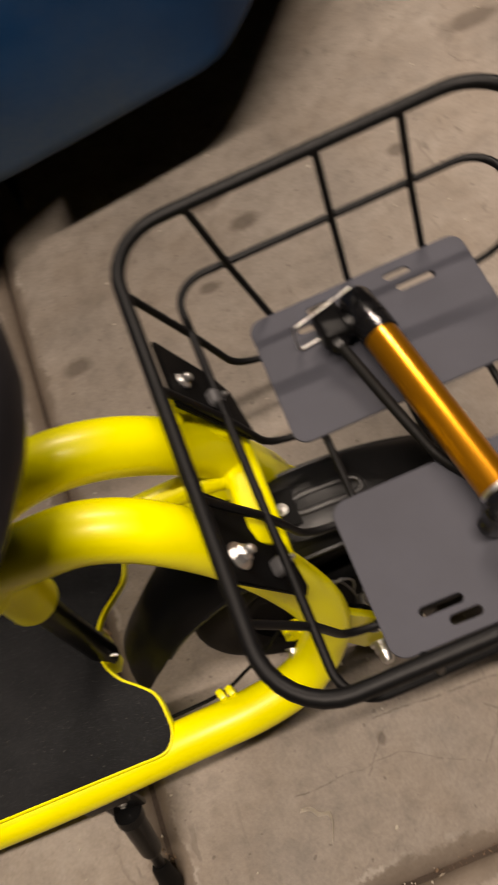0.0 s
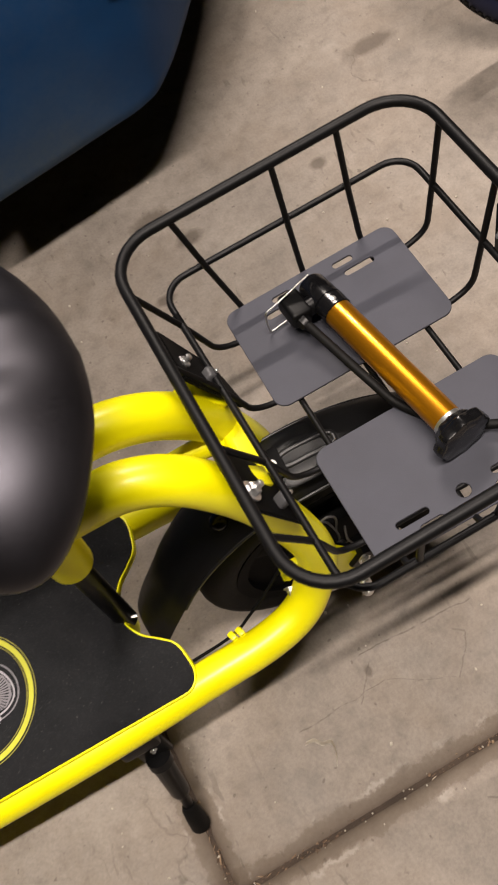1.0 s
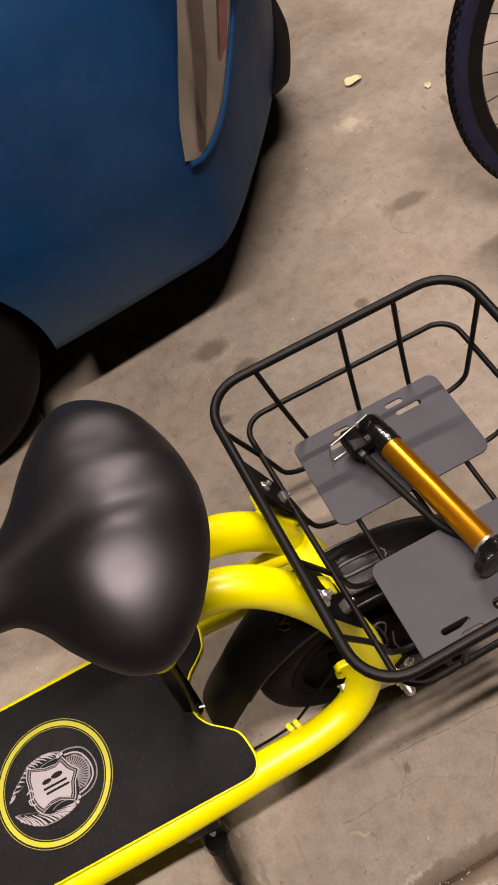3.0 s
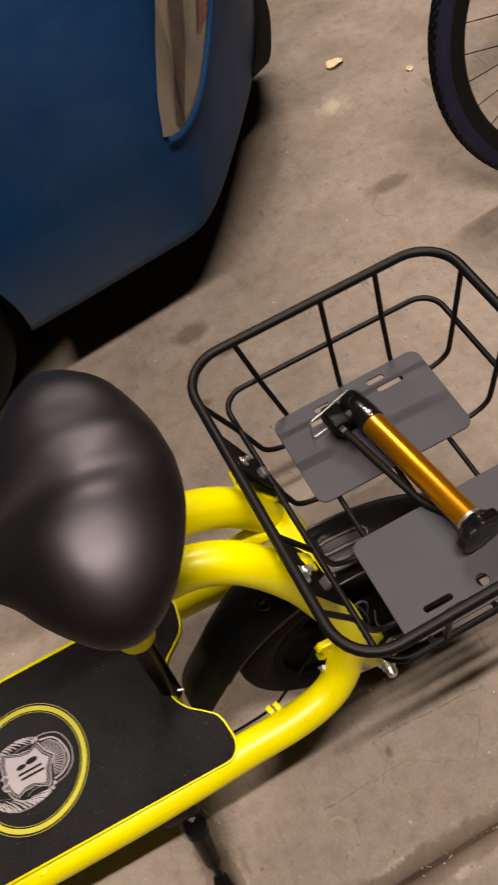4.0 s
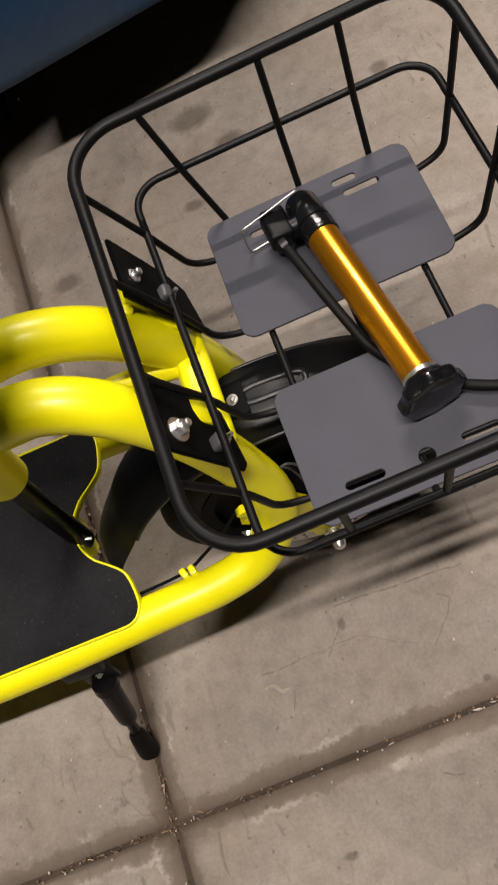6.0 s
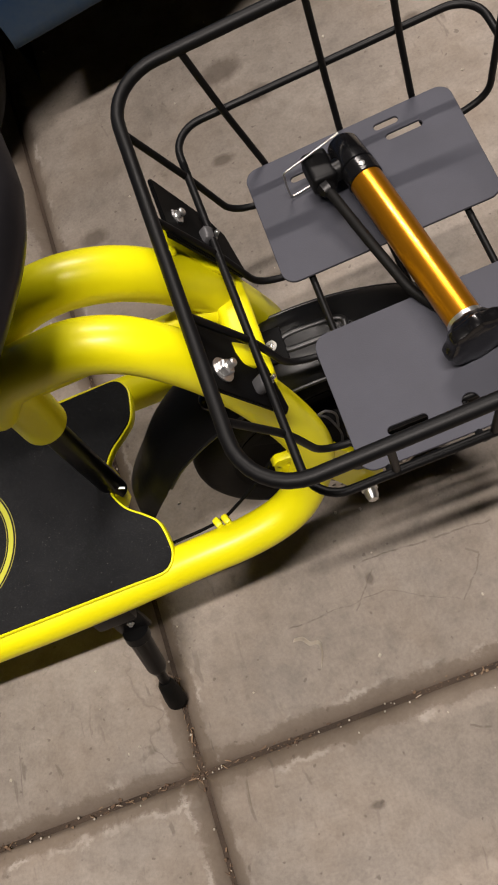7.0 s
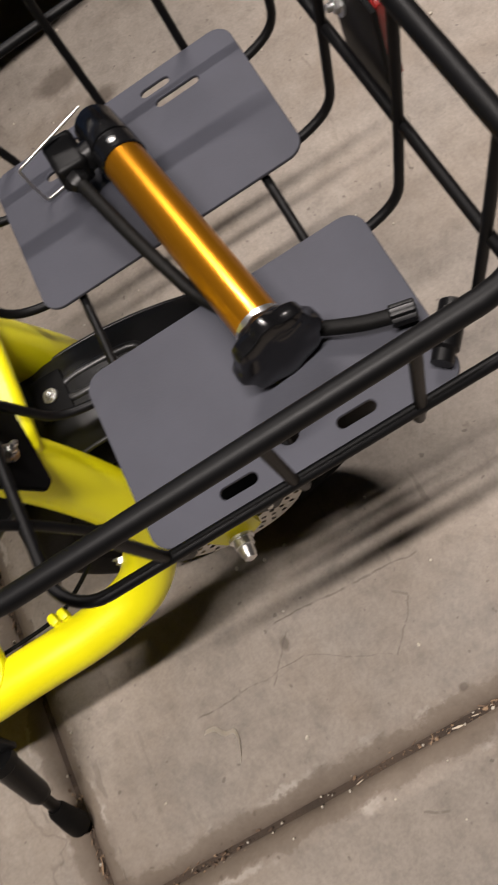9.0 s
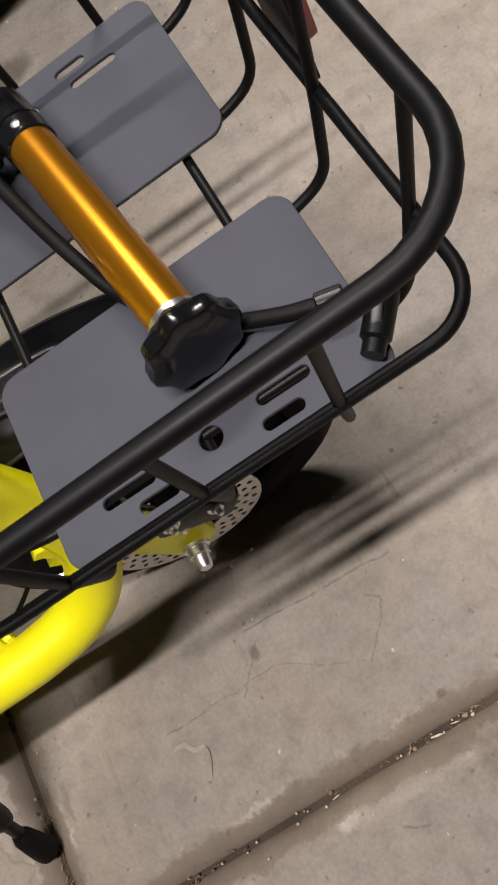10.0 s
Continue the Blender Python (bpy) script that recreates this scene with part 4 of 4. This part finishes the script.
part("screw", turned([(0, 0.0035), (0.0016, 0.0033), (0.0022, 0.0015)], PA + Vector((0.002, -0.001, 0.0172)) - WAY * 0.005, PA + Vector((0.004, -0.001, 0.03)) - WAY * 0.005, 12), CHROME, pump)
part("knob_neck", turned([(0.0018, 0.0170), (0.004, 0.0200), (0.010, 0.0240), (0.0125, 0.0245)], PB, PB + WAY, 48, None, 8, 0.05), GLOSS, pump)
part("knob", turned([(0.0115, 0.022), (0.0120, 0.0285), (0.0140, 0.0305), (0.021, 0.0312), (0.0245, 0.0305), (0.0260, 0.028), (0.0260, 0.012)], PB, PB + WAY, 72, None, 8, 0.05), GLOSS, pump, "black lobed plastic handle knob")
head = part("head", block((0.026, 0.038, 0.024), pose(0.1205, 0.6210, 0.5190, 0, 8, 4), 0.0055, 3), BLACK, pump)
part("neck", tube([(0.128, 0.614, 0.518), (0.150, 0.617, 0.518)], 0.011, 16), PLASTIC, pump)
nut = turned([(0, 0.0072), (0.002, 0.0082), (0.009, 0.0082), (0.012, 0.0062)], (0.1190, 0.6045, 0.5200), (0.1225, 0.590, 0.5165), 14, None, 7, 0.06)
part("hose_nut", nut, PLASTIC, pump)
HOSE = spline([(0.1205, 0.600, 0.5190), (0.1285, 0.566, 0.5165), (0.1375, 0.530, 0.5120), (0.1475, 0.496, 0.5040), (0.1570, 0.470, 0.4955), (0.1770, 0.437, 0.4935), (0.1980, 0.410, 0.4960), (0.2160, 0.3970, 0.4990), (0.2400, 0.3835, 0.5005), (0.2610, 0.3760, 0.5000)], 6)
part("hose", tube(HOSE, 0.0052, 14), RUBBER, pump, "black rubber pump hose")
valve = part("valve_head", turned([(0, 0.006), (0.002, 0.0092), (0.032, 0.0092), (0.034, 0.0070), (0.042, 0.0070)], (0.2950, 0.3640, 0.4995), (0.2680, 0.3330, 0.4990), 18), PLASTIC, pump)
part("knurled_nut", turned([(0, 0.0062), (0.001, 0.0072), (0.016, 0.0072), (0.017, 0.006)], (0.2570, 0.3770, 0.5000), (0.280, 0.3710, 0.4995), 40, None, 10, 0.07), PLASTIC, valve)
part("lever", block((0.030, 0.007, 0.004), pose(0.280, 0.346, 0.507, 10, -20, 52), 0.0015), PLASTIC, valve)
# folding wire foot
FOOT = [(0.150, 0.638, 0.5395), (0.112, 0.6290, 0.5370), (0.0870, 0.6240, 0.535), (0.0855, 0.6265, 0.512), (0.0860, 0.6280, 0.4910), (0.109, 0.6310, 0.4915)]
part("wire_foot", tube(fillet(FOOT, 0.004, 5), 0.0011, 10), STEEL, pump, "bent bright steel wire foot")


# ---- the car ----
car = thing("car", "dark blue parked car, dusty, seen at its rear corner", "car")
PLAN = [(-3.95, 2.10), (-3.90, 1.62), (-3.70, 1.36), (-3.20, 1.25), (-2.2, 1.235), (-1.2, 1.24), (-0.60, 1.245), (-0.23, 1.262), (0.06, 1.288), (0.15, 1.300), (0.215, 1.335), (0.315, 1.450), (0.485, 1.69), (0.60, 1.92), (0.64, 2.10)]
ARCH = ((-0.58, 0.31), (-3.05, 0.31))


def plan_line():
    out = []
    for v in spline([(x, y, 0) for x, y in PLAN], 10):
        out.append((v.x, v.y))
    fine = []
    for a, b in zip(out, out[1:]):
        n = max(1, int((Vector(a) - Vector(b)).length / 0.03))
        fine += [(a[0] + (b[0] - a[0]) * k / n, a[1] + (b[1] - a[1]) * k / n) for k in range(n)]
    return fine + [out[-1]]


OUTLINE = plan_line()


def tuck(z):
    """How far the side lies inside the plan at a height."""
    return float(np.interp(z, (0.20, 0.262, 0.27, 0.40, 0.53, 0.70, 0.86, 0.94), (0.055, 0.036, 0.030, 0.014, 0.002, 0.0, 0.012, 0.05)))


def offset_plan(d):
    out = []
    for i, (x, y) in enumerate(OUTLINE):
        a, b = Vector(OUTLINE[max(i - 1, 0)]), Vector(OUTLINE[min(i + 1, len(OUTLINE) - 1)])
        w = (b - a).normalized()
        out.append((x - w.y * d, y + w.x * d))
    return out


def car_body():
    bm = bmesh.new()
    heights = [0.264, 0.27, 0.29] + [0.29 + 0.0325 * k for k in range(1, 21)]
    halves = []
    for z in heights:
        ring = offset_plan(tuck(z))
        full = ring + [(x, 4.2 - y) for x, y in ring[-2:0:-1]]
        halves.append([bm.verts.new((x, y, z)) for x, y in full])
    n = len(halves[0])
    for a, b in zip(halves, halves[1:]):
        for k in range(n):
            bm.faces.new((a[k], a[(k + 1) % n], b[(k + 1) % n], b[k]))
    bm.faces.new(halves[-1])
    # wheel arches
    for cx, cz in ARCH:
        for v in bm.verts:
            d = Vector((v.co.x - cx, 0, v.co.z - cz))
            if abs(d.length - 0.35) < 0.021 and (v.co.y < 1.7 or v.co.y > 2.5) and v.co.z < 0.9:
                d = d.normalized() * 0.35
                v.co.x, v.co.z = cx + d.x, max(0.264, cz + d.z) if v.co.z > 0.265 else v.co.z
        gone = [f for f in bm.faces if len(f.verts) == 4 and (f.calc_center_median().y < 1.7 or f.calc_center_median().y > 2.5)
                and math.hypot(f.calc_center_median().x - cx, f.calc_center_median().z - cz) < 0.345]
        bmesh.ops.delete(bm, geom=gone, context="FACES")
    return bm


body = part("body", car_body(), CAR_BLUE, car, "dusty dark blue painted body")
cabin = bmesh.new()
rows = []
for z, f, r, t in ((0.93, -2.75, 0.46, 0.07), (1.15, -2.35, 0.36, 0.16), (1.34, -1.85, 0.10, 0.28), (1.42, -1.45, -0.25, 0.40)):
    rows.append([cabin.verts.new((x, y, z)) for x, y in rounded(f, r, 1.24 + t, 2.96 - t, 0.16, 5)])
for a, b in zip(rows, rows[1:]):
    for k in range(len(a)):
        cabin.faces.new((a[k], a[(k + 1) % len(a)], b[(k + 1) % len(a)], b[k]))
cabin.faces.new(rows[-1])
part("cabin", cabin, GLASS_DARK, car, "dark tinted car windows and roof")
part("underbody", block((3.6, 1.3, 0.12), pose(-1.95, 2.10, 0.30), 0.03), CAR_BLACK, car)
for cx, cz in ARCH:
    for y in (1.37, 2.83):
        w = part("wheel", turned([(-0.085, 0.19), (-0.09, 0.205), (-0.05, 0.215), (0.09, 0.215), (0.09, 0.19)], (0, 0, 0), (0, 1, 0), 40), STEEL, car)
        w.location = (cx, y, 0.322)
        part("tyre", tyre_mesh(0.322, 0.19), RUBBER, w)
        # unseen shell, added to stop lamp light leaking through the wheel arch
        baffle = bmesh.new()
        a, b = (1.29, 1.55) if y < 2 else (2.65, 2.91)
        arc = [(cx + 0.352, 0.19)] + [(cx + 0.352 * math.cos(radians(g)), cz + 0.352 * math.sin(radians(g))) for g in range(0, 181, 10)] + [(cx - 0.352, 0.19)]
        rows = [(baffle.verts.new((p, a, q)), baffle.verts.new((p, b, q))) for p, q in arc]
        for g, h in zip(rows, rows[1:]):
            baffle.faces.new((g[0], g[1], h[1], h[0]))
        bmesh.ops.solidify(baffle, geom=baffle.faces[:], thickness=0.004)
        part("light_baffle", baffle, CAR_BLACK, car)
        part("arch_lining", block((0.76, 0.02, 0.6), pose(cx, 1.56 if y < 2 else 2.64, 0.52), 0.01), CAR_BLACK, car)
# black lower bumper; its run tucked in under the painted side edge is unseen, added to cast shade
val = bmesh.new()
ring = []
for q in zip(*[offset_plan(d) for d in (0.036, 0.075, 0.125, 0.150)], *[offset_plan(d) for d in (0.028, -0.004, -0.006, 0.046)]):
    if q[0][0] > -0.20:
        f = min(1.0, max(0.0, (q[0][0] - 0.40) / 0.09))
        f = f * f * (3 - 2 * f)
        ring.append([Vector(a).lerp(Vector(b), f) for a, b in zip(q[:4], q[4:])])
cols = [[val.verts.new((v.x, v.y, z)) for v, z in zip(q, (0.278, 0.272, 0.262, 0.225))] for q in ring]
for a, b in zip(cols, cols[1:]):
    for k in range(3):
        val.faces.new((a[k], a[k + 1], b[k + 1], b[k]))
bmesh.ops.solidify(val, geom=val.faces[:], thickness=0.006)
part("lower_bumper", val, CAR_BLACK, car, "black plastic lower bumper edge")


def body_y(x, z):
    """The car's side at a place along it."""
    ring = [q for q in offset_plan(tuck(z)) if -1 < q[0] < 0.56]
    return float(np.interp(x, [q[0] for q in ring], [q[1] for q in ring]))


def patch(left, right, proud, rows=14, cols=6):
    """A panel on the car's side between two edges, given as (height, x)."""
    bm = bmesh.new()
    z0, z1 = max(left[0][0], right[0][0]), min(left[-1][0], right[-1][0])
    grid = []
    for i in range(rows + 1):
        z = z0 + (z1 - z0) * i / rows
        a, b = (float(np.interp(z, [q[0] for q in e], [q[1] for q in e])) for e in (left, right))
        grid.append([bm.verts.new((a + (b - a) * k / cols, body_y(a + (b - a) * k / cols, z) - proud, z)) for k in range(cols + 1)])
    for a, b in zip(grid, grid[1:]):
        for k in range(cols):
            bm.faces.new((a[k], a[k + 1], b[k + 1], b[k]))
    bmesh.ops.solidify(bm, geom=bm.faces[:], thickness=0.004)
    return bm


LEFT = [(0.512, 0.170), (0.519, 0.145), (0.599, 0.160), (0.685, 0.190), (0.75, 0.225), (0.90, 0.310)]
RIGHT = [(0.512, 0.200), (0.519, 0.228), (0.531, 0.252), (0.569, 0.301), (0.62, 0.355), (0.75, 0.445), (0.90, 0.500)]
lamp = part("tail_lamp", patch(LEFT, RIGHT, 0.006, 24, 10), LAMP_CLEAR, car, "tall clear and red tail lamp")
part("lamp_strip", patch([(0.525, 0.178), (0.575, 0.190), (0.655, 0.222), (0.731, 0.247), (0.90, 0.33)], [(0.525, 0.195), (0.557, 0.209), (0.628, 0.249), (0.699, 0.280), (0.90, 0.37)], 0.009), LAMP_DARK, lamp)
part("red_lens", patch([(0.600, 0.286), (0.70, 0.340), (0.90, 0.42)], [(0.600, 0.318), (0.70, 0.398), (0.90, 0.48)], 0.0095), RED_LENS, lamp)
edge = [(x + 0.004, body_y(x + 0.004, z) - 0.007, z) for z, x in [(0.514, 0.150), (0.509, 0.175), (0.511, 0.203), (0.518, 0.231), (0.530, 0.256), (0.568, 0.306), (0.62, 0.361), (0.69, 0.41), (0.75, 0.452), (0.84, 0.485), (0.90, 0.505)]]
part("lamp_edge", tube(spline(edge, 4), 0.0060, 10), CAR_BLUE, lamp)
part("lamp_surround", patch([(z, x + 0.006) for z, x in RIGHT], [(z, x + 0.030) for z, x in RIGHT], 0.004, 24, 6), CAR_BLUE, lamp)

# ---- bicycle wheel ----
BR = 0.372
cycle = thing("bicycle", "front wheel of a bicycle with a knobbly blue-black tyre", "bicycle")
front = part("front_wheel", turned([(-0.012, BR - 0.070), (-0.017, BR - 0.066), (-0.0185, BR - 0.038), (0.0185, BR - 0.038), (0.017, BR - 0.066), (0.012, BR - 0.070)], (0, 0, 0), (0, 1, 0), 72, hollow=True), PLASTIC, cycle)
cycle.matrix_basis = pose(1.069, 1.276, (BR - 0.03) * math.cos(radians(-10.8)) + 0.03, 0, 0, -9.9) @ pose(0, 0, 0, -10.8, 0, 0)
part("tyre", tyre_mesh(BR - 0.003, 0.046), TYRE_BLUE, front, "knobbly blue-black tyre")
knobs = bmesh.new()
for i in range(110):
    for row, g in enumerate((-0.62, -0.30, 0.0, 0.30, 0.62)):
        f = 2 * math.pi * (i + 0.5 * (row % 2)) / 110
        r = BR - 0.026 + 0.0225 * math.cos(g)
        m = Matrix.Rotation(-f, 4, "Y") @ Matrix.Translation((r, 0.0215 * math.sin(g), 0)) @ Matrix.Rotation(g, 4, "Z")
        made = bmesh.ops.create_cube(knobs, size=1.0, matrix=m @ Matrix.Diagonal((0.006, 0.0062, 0.010, 1)))
tread = part("tread", knobs, RUBBER, front, smooth=False)
tagged(tread, kind="stuff")
part("hub", turned([(-0.045, 0.012), (-0.035, 0.012), (-0.034, 0.028), (-0.030, 0.028), (-0.028, 0.012), (0.028, 0.012), (0.030, 0.028), (0.034, 0.028), (0.035, 0.012), (0.045, 0.012)], (0, 0, 0), (0, 1, 0), 24), PLASTIC, front)
for k in range(32):
    f = 2 * math.pi * k / 32
    g = f + (0.6 if k % 4 < 2 else -0.6)
    s = 0.031 if k % 2 else -0.031
    part("spoke", tube([(0.027 * math.cos(g), s, 0.027 * math.sin(g)), ((BR - 0.066) * math.cos(f), 0, (BR - 0.066) * math.sin(f))], 0.0012, 6), PLASTIC, front)
for s in (-0.06, 0.06):
    part("fork_leg", tube([(0, s, 0), (0, s, 0.36), (0, s * 0.8, 0.40)], 0.014, 14), PLASTIC, cycle)
part("fork_crown", block((0.05, 0.15, 0.04), pose(0, 0, 0.41), 0.01), PLASTIC, cycle)

# ---- floor slabs and what lies on them ----
SLAB = 3.0
GAP = 0.005
half = (SLAB - GAP) / 2
bm = bmesh.new()
rings = []
for inset_, z in ((0.0, -0.06), (0.0, -0.021), (0.003, -0.0165), (0.008, -0.0120), (0.016, -0.0068), (0.027, -0.0025), (0.042, 0.0)):
    h = half - inset_
    n = 60
    ring = []
    for cx, cy, dx, dy in ((-1, -1, 1, 0), (1, -1, 0, 1), (1, 1, -1, 0), (-1, 1, 0, -1)):
        for k in range(n):
            x, y = cx * h + dx * 2 * h * k / n, cy * h + dy * 2 * h * k / n
            w = 0.0022 * noise.noise((x * 9, y * 9, 3)) * (1 if -0.0205 < z < 0 else 0)
            ring.append(bm.verts.new((x + (w if dx == 0 else 0), y + (w if dx else 0), z + 0.3 * w)))
    rings.append(ring)
for a, b in zip(rings, rings[1:]):
    for k in range(len(a)):
        bm.faces.new((a[k], a[(k + 1) % len(a)], b[(k + 1) % len(a)], b[k]))
bm.faces.new(rings[-1])
slab_mesh = mesh_from(bm, CONCRETE)
for i in range(-2, 2):
    for j in range(-2, 3):
        slab = new("slab", slab_mesh)
        slab.matrix_basis = GRID @ pose((i + 0.5) * SLAB, (j + 0.5) * SLAB, 0, 0, 0, 90 * ((i + 2 * j) % 4))
        slab.parent = floor

random.seed(4)
bits = bmesh.new()
for k in range(1300):
    along = random.uniform(-0.6, 1.0)
    if noise.noise((along * 6, k % 2, 0)) < -0.1:
        continue
    across = random.gauss(0, 0.0036)
    x, y = (along, across) if k % 2 else (across, along * 0.8)
    size = random.uniform(0.0006, 0.0018)
    m = GRID @ pose(x, y, -0.0175 + random.uniform(0, 0.005), random.uniform(-25, 25), random.uniform(-25, 25), random.uniform(-50, 50) + (0 if k % 2 else 90)) @ Matrix.Diagonal((size * random.choice((1, 1.3, 2, 3, 7)), size, size * 0.6, 1))
    bmesh.ops.create_icosphere(bits, subdivisions=1, radius=0.6, matrix=m)
for k in range(70):
    along, across = random.uniform(-0.5, 0.9), random.gauss(0, 0.0028)
    x, y = (along, across) if k % 2 else (across, along * 0.8)
    size = random.uniform(0.0022, 0.0040)
    m = GRID @ pose(x, y, -0.012, random.uniform(-30, 30), random.uniform(-30, 30), random.uniform(-40, 40) + (0 if k % 2 else 90)) @ Matrix.Diagonal((size * random.choice((1, 1.4, 2.2, 5)), size * 0.9, size * 0.6, 1))
    bmesh.ops.create_icosphere(bits, subdivisions=1, radius=0.7, matrix=m)
tagged(part("joint_debris", bits, CHIP), "brown wood chips and dirt caught in the floor joints", "debris", kind="stuff")
grit = bmesh.new()
for k in range(150):
    x, y = random.uniform(-0.9, 1.3), random.uniform(-0.3, 2.2)
    size = random.uniform(0.0015, 0.0035)
    m = pose(x, y, size * 0.3, random.uniform(0, 360), random.uniform(0, 360), 0) @ Matrix.Diagonal((size, size * random.uniform(0.6, 1.6), size, 1))
    bmesh.ops.create_icosphere(grit, subdivisions=1, radius=0.8, matrix=m)
for k in range(60):
    along, across = random.uniform(-0.5, 0.9), random.gauss(0, 0.004)
    x, y = (along, across) if k % 2 else (across, along * 0.8)
    size = random.uniform(0.0013, 0.0026)
    m = GRID @ pose(x, y, -0.011, random.uniform(0, 360), random.uniform(0, 360), 0) @ Matrix.Diagonal((size, size * random.uniform(0.6, 1.6), size, 1))
    bmesh.ops.create_icosphere(grit, subdivisions=1, radius=0.8, matrix=m)
tagged(part("floor_grit", grit, GRIT), "pale grit scattered over the concrete floor", "grit", kind="stuff")


def leaf(x, y, turn, size):
    bm = bmesh.new()
    n = 10
    rows = []
    for i in range(n + 1):
        t = i / n
        w = 0.34 * math.sin(math.pi * t) ** 0.6 * (1 + 0.10 * math.sin(9 * t))
        rows.append([bm.verts.new((t - 0.5, s * w, 0.05 + 0.10 * abs(s) + 0.06 * math.sin(5 * t + s))) for s in (-1, 0, 1)])
    for a, b in zip(rows, rows[1:]):
        for k in range(2):
            bm.faces.new((a[k], a[k + 1], b[k + 1], b[k]))
    bmesh.ops.remove_doubles(bm, verts=bm.verts, dist=1e-4)
    bmesh.ops.solidify(bm, geom=bm.faces[:], thickness=0.03)
    bmesh.ops.transform(bm, matrix=pose(x, y, 0, 0, 0, turn) @ Matrix.Diagonal((size, size, size, 1)), verts=bm.verts)
    return tagged(part("fallen_leaf", bm, LEAF), "small dry yellow leaf lying on the concrete floor", "leaf", "fallen leaves")


# a curled scrap of peeled coating
scrap = bmesh.new()
edge = spline([(-0.144, 0.291, 0.0012), (-0.131, 0.289, 0.002), (-0.122, 0.279, 0.0016), (-0.110, 0.276, 0.003), (-0.109, 0.262, 0.003), (-0.117, 0.243, 0.0012)], 5)
strip = [(scrap.verts.new(v), scrap.verts.new(v + Vector((-0.0035, -0.0045, -v.z + 0.0008)))) for v in edge]
for a, b in zip(strip, strip[1:]):
    scrap.faces.new((a[0], a[1], b[1], b[0]))
bmesh.ops.solidify(scrap, geom=scrap.faces[:], thickness=0.0005)
tagged(part("scrap", scrap, GRIT), "curled pale scrap peeled from the concrete floor", "scrap")
leaf(0.778, 1.969, 10, 0.055)
leaf(0.922, 1.813, 60, 0.028)
